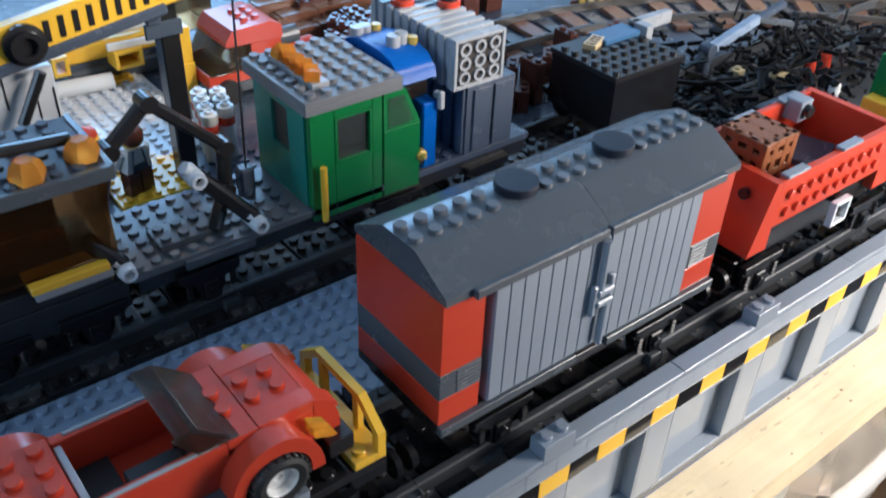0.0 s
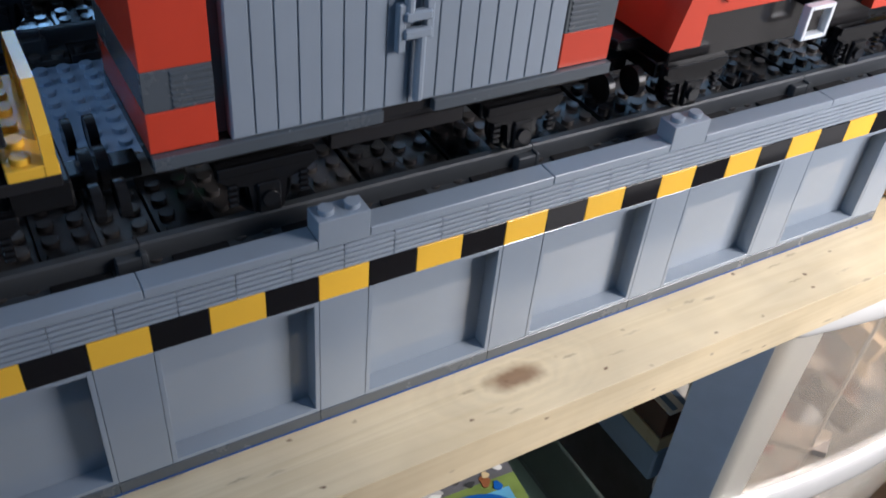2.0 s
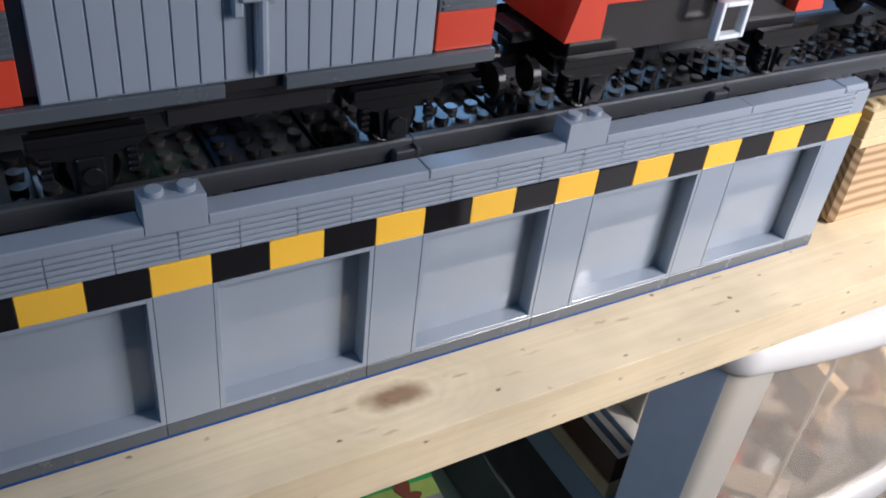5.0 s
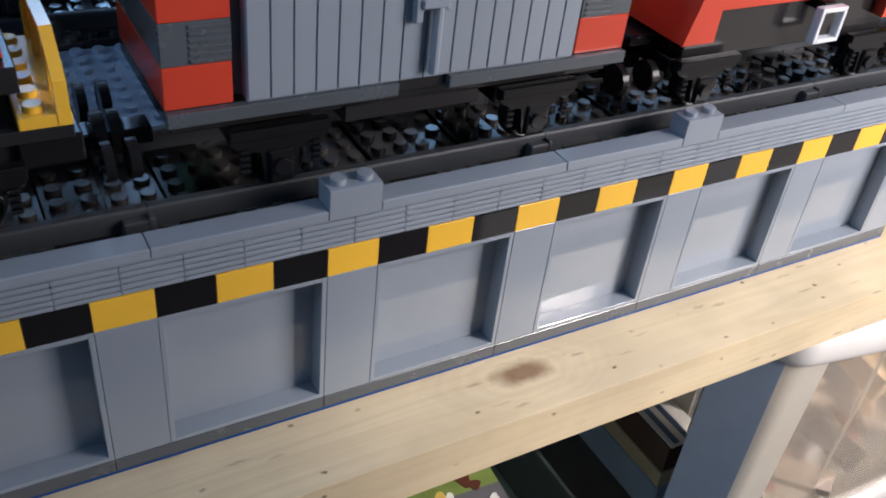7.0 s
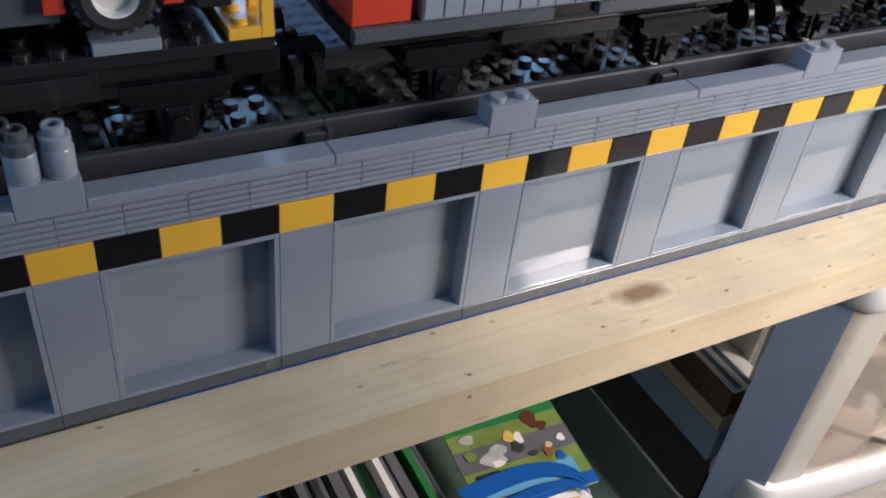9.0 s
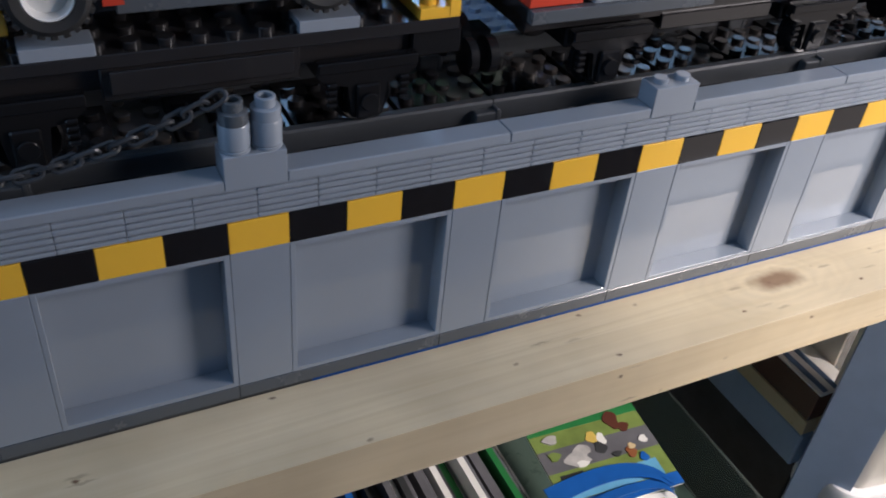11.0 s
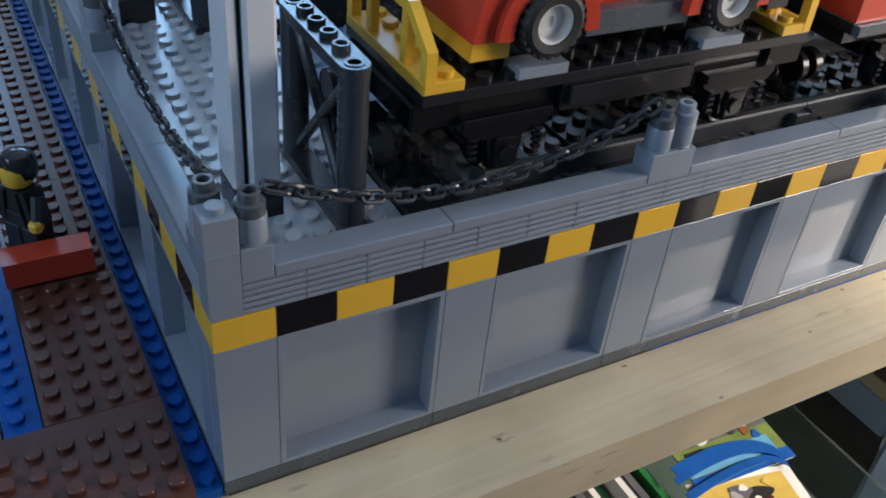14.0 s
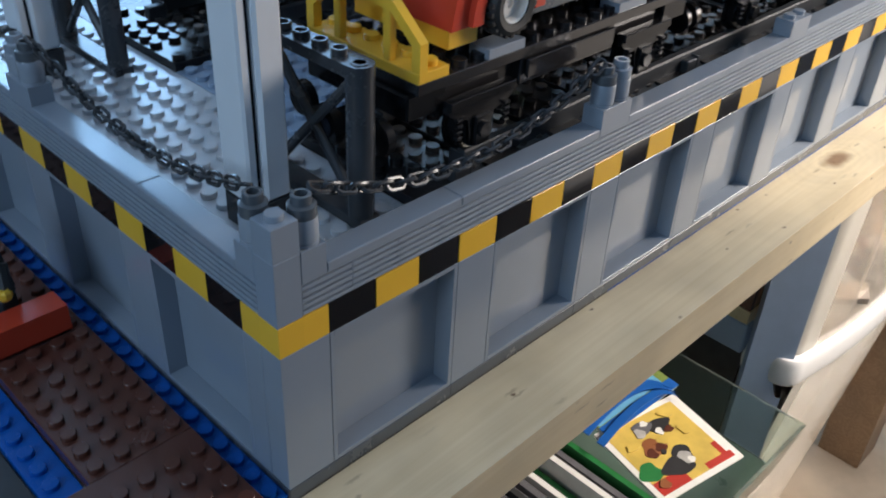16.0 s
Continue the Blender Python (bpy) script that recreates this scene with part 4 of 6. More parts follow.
def tyre_wheel(parent, x, y, z, s):
    """A treaded tyre on a white dished rim; s: the side that faces out."""
    r = 9.2
    prof = [(5.6, 0.5), (5.6, 0.0), (7.6, 0.0), (8.7, 0.9), (r, 2.0), (r, 6.4), (8.7, 7.4), (7.6, 8.0), (5.6, 7.6), (5.6, 6.6)]
    rim = [(5.7, 0.4), (5.7, 7.0), (5.3, 7.4), (4.9, 7.0), (4.5, 4.4), (1.6, 5.0), (1.5, 4.2), (0.01, 4.2)]
    if s > 0:
        prof, rim = [(a, -b) for a, b in reversed(prof)], [(a, -b) for a, b in reversed(rim)]
    tyre = part("tyre", Geo().lathe((x, y, z), prof, 30, "y", ends=False), RUBBER, parent)
    g = Geo()
    for k in range(22):
        a = 2 * math.pi * k / 22
        g.at(Matrix.Translation((x, y, z)) @ Matrix.Rotation(a, 4, "Y"))
        for u in (0.9, 4.3):
            ya = -(u + 2.8) if s < 0 else u
            g.box(-0.75, ya, r - 0.6, 0.75, ya + 2.8, r + 0.6, 0.15)
    part("tread", g.at(Matrix()), RUBBER, tyre)
    part("rim", Geo().lathe((x, y, z), rim, 30, "y", ends=False), WHITE, tyre, "white dished rim")
    return tyre


SEAT = matte("dark_slate_seat", (0.016, 0.018, 0.021), 0.55, 0.1, 60)


def roadster(y):
    z = 105.0
    y0, y1 = y - 16, y + 16
    car = thing("toy_car", (76, y - 24, z), "red toy roadster with a smoky windscreen and white rims", "toy car")
    part("chassis", Geo().box(80, y0 + 2, z + 3, 182, y1 - 2, z + 9, 0.3), BLACK, car)
    part("body", Geo().box(108, y0, z + 9, 150, y1, z + 12, 0.2), RED, car)
    for s in (-1, 1):
        yo, yi = y + s * 16, y + s * 12.6
        ya, yb = min(yo, yi), max(yo, yi)
        part("side_panel", Geo().box(108.2, ya, z + 12.1, 147.9, yb, z + 27.4, 0.25), RED, car)
        part("sill_edge", Geo().box(112, y + s * 14.6 - 0.7, z + 27.2, 146, y + s * 14.6 + 0.7, z + 28.1, 0.3), SILVER, car, "thin grey sill edge")
        fa, fb = (y - 24, y - 16.1) if s < 0 else (y + 16.1, y + 24)
        part("side_skirt", Geo().box(111, fa + 3, z + 5, 147, fb - 0.2 if s < 0 else fb - 3, z + 12, 0.3), DARK, car)
        for cx in (97, 159):
            inner = [(cx + 11.0 * math.cos(math.pi * i / 16), z + 11 + 11.0 * math.sin(math.pi * i / 16)) for i in range(17)]
            outer = [(cx + 15.6 * math.cos(math.pi * i / 16), z + 8.5 + 18.9 * math.sin(math.pi * i / 16)) for i in range(16, -1, -1)]
            part("wheel_arch", Geo().prism([(cx + 11.0, z + 8.5)] + inner + [(cx - 11.0, z + 8.5)] + outer, "y", fa, fb), RED, car)
            tyre_wheel(car, cx, (fa + 5.6) if s < 0 else (fb - 5.6), z + 12.2, s)
    part("hood", Geo().box(150, y0, z + 12, 176, y1, z + 24.4, 0.3), RED, car)
    for xa, xb in ((148, 157.9), (158.1, 176)):
        plate = part("hood_plate", Geo().box(xa, y0, z + 24.5, xb, y1, z + 27.8, 0.25), RED, car)
        for sx in (152.5, 162, 170.5):
            if xa < sx < xb:
                for sy in (y - 4, y + 4):
                    part("stud", Geo().stud(sx, sy, z + 27.8, 14), RED, plate)
    part("nose", Geo().prism([(176.1, z + 12), (185, z + 12), (185, z + 15), (184.6, z + 18), (183.6, z + 21), (182, z + 23.7), (179.6, z + 26), (176.1, z + 27.7)], "y", y0, y1), RED, car)
    for s in (-1, 1):
        yy = y + s * 20
        part("headlight", Geo().prism([(172, z + 20.0), (178, z + 17.0), (180, z + 17.0), (177.5, z + 21.5), (172, z + 24.2)], "y", yy - 2.6, yy + 2.6), LAMP, car, "clear yellow headlight")
        part("hood_edge", Geo().prism([(158, z + 28.0), (176, z + 28.0), (184.2, z + 22.6), (184.8, z + 20.4), (176, z + 25.6), (158, z + 26.4)], "y", y + s * 12.6 - 3.2, y + s * 12.6 + 3.2), RED, car)
    part("bumper", Geo().box(178, y0 - 5, z + 5, 187, y1 + 5, z + 11.6, 0.4), BLACK, car)
    glass = Geo().prism([(149.5, z + 28), (152, z + 28), (141, z + 37.6), (138.6, z + 37.6)], "y", y0 + 0.4, y1 - 0.4)
    glass.box(134, y0 + 0.4, z + 37.0, 140.4, y1 - 0.4, z + 38.4, 0.3)
    for s in (-1, 1):
        yy = y + s * 15.2
        glass.prism([(139.5, z + 28.4), (149.5, z + 28.4), (140, z + 37.0), (133, z + 37.0)], "y", yy - 0.6, yy + 0.6)
    part("windscreen", glass, SMOKE, car, "smoky clear windscreen")
    part("dashboard", Geo().box(141, y0 + 3.6, z + 12, 149.8, y1 - 3.6, z + 25, 0.3), RED, car)
    part("seat", Geo().box(122, y0 + 4, z + 12, 147, y0 + 15, z + 20, 0.5), SEAT, car, "dark slate seat block")
    part("seat_back", Geo().box(108.4, y0 + 3.8, z + 12, 110.6, y1 - 3.8, z + 26.6, 0.3), SILVER, car, "thin grey seat back")
    part("cockpit_floor", Geo().box(110.8, y0 + 3.8, z + 12.1, 121.8, y1 - 3.8, z + 14.5, 0.3), SEAT, car, "dark cockpit floor")
    part("steering_wheel", Geo().lathe((137, y - 6, z + 21), [(5.0, 0), (5.0, 1.2), (3.8, 1.2), (3.8, 0), (5.0, 0)], 20, "x", ends=False), BLACK, car)
    rear = Geo().box(82, y0, z + 12, 108, y1, z + 24.4, 0.3)
    part("rear_deck", rear, RED, car)
    g = Geo().box(84, y0, z + 24.5, 107.8, y1, z + 27.8, 0.25).studs(83.8, y0, 3, 4, z + 27.8)
    part("deck_plate", g, RED, car)
    part("tail", Geo().prism([(75, z + 8), (83.8, z + 8), (83.8, z + 27), (78, z + 24)], "y", y0 - 6, y1 + 6), RED, car)
    part("tail_plate", Geo().box(76, y0 - 4, z + 2, 88, y1 + 4, z + 7.8, 0.3), YELLOW, car)
    return car


roadster(TRACK_A)


def hopper(x0, y):
    """An open wagon: solid leaning end blocks, side walls with sideways studs, cargo inside."""
    x1 = x0 + 115
    y0, y1, z = y - 24, y + 24, 99.0
    w = thing("open_wagon", (x0, y0, RAIL_TOP), "red open toy freight wagon with leaning ends and brown cargo", "train wagon", "wagons of the front train")
    part("underframe", Geo().box(x0 + 6, y0 + 5, z - 8, x1 - 6, y1 - 5, z + 10, 0.4), BLACK, w)
    part("drawbar", Geo().box(x0 - 8, y - 8, z - 6, x0 + 10, y + 8, z - 2, 0.4), BLACK, w)
    zt = z + 35
    for s, xa in ((1, x0), (-1, x1)):
        g = Geo().prism([(xa, z), (xa + 14 * s, z), (xa + 14 * s, z + 12), (xa + 13.5 * s, zt), (xa + 9.5 * s, zt)], "y", y0, y1)
        wall = part("end_wall", g, RED, w)
        part("stud_hole", Geo().cyl((xa + 6.0 * s, y0 + 12, z + 26), 2.6, -1.6 * s, 14, "x"), BLACK, wall)
        part("grey_clip", Geo().box(xa + 2 * s - 2, y + 6, z + 16, xa + 2 * s + 2, y + 14, z + 22, 0.5), SLATE, wall)
    for s in (-1, 1):
        ya, yb = (y0, y0 + 3.4) if s < 0 else (y1 - 3.4, y1)
        wall = part("side_wall", Geo().box(x0 + 13.6, ya, z + 11, x1 - 13.6, yb, zt - 0.1, 0.3), RED, w)
        for row in (z + 17.5, z + 26.5):
            for k in range(10):
                part("side_stud", Geo().cyl((x0 + 21 + 8 * k, ya + 0.2 if s < 0 else yb - 0.2, row), 2.4, 1.9 if s < 0 else -1.9, 12, "y"), RED, wall)
    part("floor_plate", Geo().box(x0 + 13, y0 + 3, z + 10, x1 - 13, y1 - 3, z + 13, 0.2), RED, w)
    for xs, yy in ((x0 + 16, y0), (x0 + 58, y0), (x0 + 40, y1 - 4), (x0 + 76, y1 - 4)):
        part("cap_tile", Geo().box(xs, yy - 0.3, zt, xs + 16, yy + 4.3, zt + 1.6, 0.3), GREY, w)
    part("loose_plate", Geo().at(Matrix.Translation((x1 - 34, y + 2, z + 13.2)) @ Matrix.Rotation(0.35, 4, "Z")).box(-14, -9, 0, 14, 9, 3.2, 0.3).at(Matrix()), SLATE, w, "loose blue-grey plate on the wagon floor")
    part("pivot_block", Geo().box(x1 - 36, y1 - 12, zt - 8, x1 - 26, y1 - 3, zt + 3, 0.5), GREY, w)
    part("pivot", Geo().cyl((x1 - 31, y1 - 12, zt - 2), 3.4, 3, 14, "y"), BLACK, w)
    cx, cz = x0 + 65.5, z + 2.5
    a = Geo()
    h, r = 6.6, 1.7
    for xa, xb, za, zb in ((cx - h, cx - h + r, cz - h, cz + h), (cx + h - r, cx + h, cz - h, cz + h), (cx - h + r, cx + h - r, cz + h - r, cz + h), (cx - h + r, cx + h - r, cz - h, cz - h + r)):
        a.box(xa, y0 - 5, za, xb, y0 - 1.5, zb, 0.3)
    part("step_frame", a, COLUMN, w, "light grey square step frame")
    part("step_bracket", Geo().box(cx - 3, y0 - 2, cz + 4, cx + 3, y0 + 6, cz + 7.5, 0.3), IRON, w)
    for bx in (x0 + 14.5, x1 - 14.5):
        bogie(w, bx, y)
    coupling(w, x0 + 2, y, -1)
    return w


hopper(388.5, TRACK_A)


def crate(x, y, z, nx, ny, nz):
    """A crate of stacked brown bricks: a lattice of bars round a darker core, so that square holes show."""
    ob = thing("brick_crate", (x, y, z), "stack of reddish brown toy bricks with hollow faces in the wagon", "cargo", "brown cargo stacks")
    w, d, h = 8 * nx, 8 * ny, 8 * nz
    part("core", Geo().box(x + 3.0, y + 3.0, z + 0.2, x + w - 3.0, y + d - 3.0, z + h - 3.0, 0), BROWN, ob)

    def bar(lo, hi):
        part("rib", Geo().box(*lo, *hi, 0.25), NOUGAT, ob)

    for k in range(nx + 1):
        c = x + min(max(8 * k, 1.9), w - 1.9)
        for face in (y, y + d - 3.1):
            bar((c - 1.9, face, z), (c + 1.9, face + 3.1, z + h))
    for k in range(1, ny):
        c = y + 8 * k
        for face in (x, x + w - 3.1):
            bar((face, c - 1.9, z), (face + 3.1, c + 1.9, z + h))
    for k in range(nz + 1):
        c = z + min(max(8 * k, 1.9), h - 1.9)
        for face in (y + 0.15, y + d - 2.9):
            bar((x + 1, face, c - 1.9), (x + w - 1, face + 2.75, c + 1.9))
        for face in (x + 0.15, x + w - 2.9):
            bar((face, y + 1, c - 1.9), (face + 2.75, y + d - 1, c + 1.9))
    for k in range(1, nx):
        bar((x + 8 * k - 3, y + 2, z + h - 3), (x + 8 * k + 3, y + d - 2, z + h - 0.1))
    for k in range(1, ny):
        bar((x + 2, y + 8 * k - 3, z + h - 3), (x + w - 2, y + 8 * k + 3, z + h - 0.2))
    return ob


crate(404, 29, 112.2, 3, 3, 4)

# ---------------------------------------------------------------- second train
def green_loco(y):
    """A shunting engine: green cab, dark deck and a ribbed grey engine block."""
    y0, y1, z = y - 24, y + 24, 98.6
    lo = thing("shunting_locomotive", (252, y0, RAIL_TOP), "green toy shunting locomotive with a grey studded cab roof", "locomotive")
    part("frame", Geo().box(170, y0 + 2, z - 8, 384, y1 - 2, z - 0.2, 0.4), BLACK, lo)
    g = Geo().box(168, y0, z, 252, y1, z + 3.4, 0.2).studs(168, y0, 10, 6, z + 3.4)
    part("front_deck", g, SLEEK, lo)
    g = Geo().box(184, y0 + 8, z + 3.5, 216, y0 + 24, z + 6.7, 0.2).studs(184, y0 + 8, 4, 2, z + 6.7)
    part("deck_plate", g, DARK, lo)
    part("grille_tile", Geo().box(190, y0 - 2.4, z - 2, 222, y0 + 0.2, z + 2.4, 0.3), DARK, lo)
    part("rear_deck", Geo().box(252, y0, z, 384, y1, z + 3.4, 0.2).studs(312, y0, 3, 6, z + 3.4), SLATE, lo)
    zc, zt = z + 3.4, 149.4
    # cab walls with a window in the front and one in the end
    cab = part("cab", Geo().box(253, y0 + 4, zc, 300, y1, zc + 18, 0.2).box(297, y0 + 4, zc, 300.5, y1, zt, 0.2).box(253, y1 - 4, zc, 300, y1, zt, 0.2), GREEN, lo)
    for xa, za, xb, zb in ((253, z - 3, 265, zt), (265.05, z - 3, 285, zc + 20), (265.05, zt - 4.5, 285, zt), (285.05, z - 3, 290.4, zt)):
        part("wall_panel", Geo().box(xa, y0, za, xb, y0 + 4, zb, 0.2), GREEN, cab)
    part("door", Geo().box(291.2, y0 - 0.2, z - 3, 312, y0 + 4, zc + 28, 0.3).prism([(291.2, zc + 28), (312, zc + 28), (303, zt), (291.2, zt)], "y", y0 - 0.2, y0 + 1.2), GREEN, cab)
    part("door_window", Geo().prism([(293.5, zc + 30), (308, zc + 30), (302, zt - 3), (293.5, zt - 3)], "y", y0 - 0.7, y0 - 0.1), GLASS, cab)
    part("window_pane", Geo().box(265, y0 + 1.2, zc + 20, 285, y0 + 2.0, zt - 4.5, 0.1), GLASS, cab)
    frame_w = Geo()
    for a, b, c, d in ((265.2, zc + 20, 266.6, zt - 4.5), (283.4, zc + 20, 284.8, zt - 4.5), (266.6, zc + 20, 283.4, zc + 21.4), (266.6, zt - 5.9, 283.4, zt - 4.5)):
        frame_w.box(a, y0 - 0.4, b, c, y0 + 2.4, d, 0.15)
    part("window_frame", frame_w, GREEN, cab)
    # solid dark block behind the panes stands in for the cab's inner shade
    part("cab_shade_block", Geo().box(257, y0 + 12, zc + 18.2, 296, y1 - 5, zt - 1, 0), SHADE, cab)
    g = Geo().box(252, y0 + 4, zc, 255.2, y0 + 18, zt, 0.2).box(252, y0 + 32, zc, 255.2, y1, zt, 0.2).box(252, y0 + 18, zc, 255.2, y0 + 32, zc + 22, 0.2).box(252, y0 + 18, zt - 4, 255.2, y0 + 32, zt, 0.2)
    part("end_wall", g, TEAL, cab, "blue-green end wall")
    part("window_pane", Geo().box(253, y0 + 18, zc + 22, 253.8, y0 + 32, zt - 4, 0.1), GLASS, cab)
    g = Geo().box(250.5, y0 - 1.2, zt + 0.1, 301, y1 + 6.8, zt + 3.4, 0.25).box(250.6, y0 - 1.1, zt + 3.4, 300.9, y1 + 6.7, zt + 6.6, 0.25)
    g.studs(252, y0, 6, 7, zt + 6.6, [(1, j) for j in (1, 2, 3, 4, 5)])
    part("cab_roof", g, ROOFING, lo, "dark grey studded roof plate")
    part("lamp_plate", Geo().box(259.6, y0 + 7.6, zt + 6.6, 268.4, y0 + 45.8, zt + 9.4, 0.2), SILVER, lo)
    rng = random.Random(3)
    for k in range(9):
        px, py = 264 + rng.uniform(-1.2, 1.2), y0 + 13 + 3.6 * k + rng.uniform(-0.8, 0.8)
        g = Geo().at(Matrix.Translation((px, py, zt + 9.4)) @ Euler((rng.uniform(-0.15, 0.15), rng.uniform(-0.15, 0.15), rng.uniform(0, 1.5))).to_matrix().to_4x4())
        g.prism([(-3.8, -0.3), (3.8, -0.3), (3.4, rng.uniform(2, 4)), (0.5, rng.uniform(4.5, 6.5)), (-3.2, rng.uniform(2, 5))], "y", -3.2, 3.2)
        part("warning_lamp", g.at(Matrix()), ORANGE, lo, "clear orange lamp crystal")
    part("handrail", Geo().rod((257, y0 - 3, z - 2), (257, y0 - 3, z + 26), 1.6, 10), YELLOW, lo, "yellow upright handrail")
    part("lamp_box", Geo().box(308, y0 + 1, z + 6, 316, y0 + 7, z + 16, 0.3), BLACK, lo)
    part("lamp", Geo().lathe((313, y0 + 0.6, z + 13), [(2.8, 0), (2.8, 1.6), (1.4, 2.2), (1.2, 4.0), (0.01, 4.0)], 14, "y"), GOLD, lo, "gold round lamp")
    block = part("engine_block", Geo().box(340, y0, z + 3.4, 371, y1 + 6, 139, 0.3), SLATE, lo, "dark blue-grey engine block")
    for k in range(6):
        part("rib", Geo().box(338.2, y0 + 1 + 9 * k, z + 4, 340.2, y0 + 6.4 + 9 * k, 138, 0.3), SLATE, block)
    for k in range(2):
        part("rib", Geo().box(344 + 13 * k, y0 - 1.2, z + 5, 355 + 13 * k, y0 + 0.2, 137, 0.3), SLATE, block)
    rad = part("radiator", Geo().box(332.6, y0 + 1.4, 139.2, 361, y1 + 21, 163.6, 0.3), SILVER, lo, "light grey ribbed radiator")
    for k in range(10):
        part("rib", Geo().box(331, y0 + 1.6 + 7 * k, 139.2, 362, y0 + 5.4 + 7 * k, 164.6, 0.4), SILVER, rad)
    g = Geo().box(331, y0 - 0.4, 139.2, 333, y0 + 1.8, 164.6, 0.3).box(360, y0 - 0.4, 139.2, 362, y0 + 1.8, 164.6, 0.3)
    g.box(333, y0 - 0.4, 139.2, 360, y0 + 1.8, 141, 0.3).box(333, y0 - 0.4, 162.8, 360, y0 + 1.8, 164.6, 0.3)
    part("grille_frame", g, SILVER, rad)
    part("grille_back", Geo().box(333, y0 + 0.6, 141, 360, y0 + 1.5, 162.8, 0), STONE, rad)
    for i in range(3):
        for k in range(3):
            part("ring", Geo().lathe((337.5 + 9 * i, y0 + 1.2, 144.8 + 7.1 * k), [(3.5, 0), (3.5, 1.8), (2.2, 1.8), (2.2, 0.2), (0.01, 0.2)], 8, "y"), SILVER, rad)
    for cx, cy in ((339, 204), (357, 190)):
        part("chimney_ring", Geo().cyl((cx, cy, 164.4), 6.0, 3, 18), RED, rad)
        part("chimney", Geo().cyl((cx, cy, 167.4), 4.4, 22, 18), BLACK, rad)
    for bx in (200, 300, 356):
        bogie(lo, bx, y)
    return lo


green_loco(TRACK_B)


def arm_of(name, points, label):
    """A jointed black handling arm with round elbows and grey end pins."""
    ob = thing(name, points[0], label, "crane arm", "handling arms")
    for k in range(len(points) - 1):
        part("arm_link", Geo().beam(points[k], points[k + 1], 6, 5.2, 1.2), BLACK, ob)
    for p in points[1:-1]:
        part("elbow", Geo().cyl((p[0], p[1] + 4, p[2]), 3.7, 8, 18, "y"), BLACK, ob)
    return ob


arm = arm_of("handling_arm", [(165, 168, 128), (173.5, 170, 150), (191.5, 170, 166), (221, 170, 137), (218.5, 168, 118), (208, 160, 104)], "black jointed toy handling arm on the wagon deck")
for p, q in (((203, 160, 134), (226, 155, 106)), ((154, 158, 124), (167, 155, 106))):
    part("arm_link", Geo().beam(p, q, 6.6, 6.4, 1.2), BLACK, arm)
    for x, y, z in ((p, q) if p[0] > 180 else (q,)):
        part("end_pin", Geo().lathe((x - 1, y + 5, z), [(3.8, 0), (3.8, 9), (3.3, 9.5), (3.3, 12), (2.1, 12), (2.1, 8), (0.01, 8)], 16, "y").rod((x - 4.5, y, z + 5), (x, y, z), 2.8, 12), COLUMN, arm, "light grey end pin")


def crane_cab(y):
    y0, y1, z = y - 24, y + 24, 98.6
    ob = thing("crane_locomotive", (96, y0, RAIL_TOP), "black toy crane engine with smoky brown windows and orange lamps", "locomotive")
    part("frame", Geo().box(90, y0, z - 10, 166, y1, z + 3.4, 0.4), BLACK, ob)
    part("lower_body", Geo().box(92, y0 + 1, z + 3.4, 160, y1 - 1, z + 12, 0.3), BLACK, ob)
    part("yellow_tile", Geo().box(130, y0 - 2, z + 12, 160, y0 + 12, z + 15.4, 0.3), YELLOW, ob)
    part("grey_tile", Geo().box(131, y0 - 1, z + 8, 161, y0 + 13, z + 11.8, 0.3), SILVER, ob)
    g = Geo().prism([(100, z + 15.6), (162, z + 15.6), (167, z + 52), (100, z + 52)], "y", y0 + 2, y0 + 4.4)
    part("window_pane", g, AMBER, ob, "smoky brown clear window")
    g = Geo().prism([(y0 + 3, z + 15.6), (y1 - 3, z + 15.6), (y1 - 3, z + 52), (y0 + 3, z + 52)], "x", 163, 165.4)
    part("window_pane", g, AMBER, ob, "smoky brown clear window")
    part("console", Geo().box(110, y0 + 12, z + 15, 150, y1 - 8, z + 30, 0.5), BROWN, ob)
    part("rear_body", Geo().box(94, y0 + 20, z + 12, 150, y1 - 2, z + 51, 0.5), SHADE, ob)
    g = Geo().box(98, y0 + 1, z + 52, 168, y1, z + 55.2, 0.3).studs(98, y0, 8, 6, z + 55.2)
    part("roof_plate", g, plastic("dull_slate_plastic", (0.05, 0.065, 0.09), 0.5), ob, "dark studded roof plate")
    part("roof_edge", Geo().box(98, y0 - 1.5, z + 50, 169, y0 + 1.5, z + 56, 0.4).box(167, y0, z + 50, 170, y1, z + 56, 0.4), DARK, ob)
    for px, py in ((141, y0 + 6), (162, y0 + 10)):
        part("warning_lamp", Geo().lathe((px, py, z + 56), [(6.4, 0), (6.9, 2.5), (5.6, 6.5), (3.4, 8.2), (0.01, 8.0)], 6), ORANGE, ob, "clear orange warning lamp")
    part("hand_bar", Geo().rod((100, y0 + 10, z + 70), (160, y0 + 16, z + 62), 2.4, 10), BLACK, ob)
    part("hand_bar", Geo().rod((120, y0 + 12, z + 68), (128, y0 + 20, z + 100), 1.8, 10), BLACK, ob)
    for bx in (112, 150):
        bogie(ob, bx, y)
    return ob


crane_cab(TRACK_B)


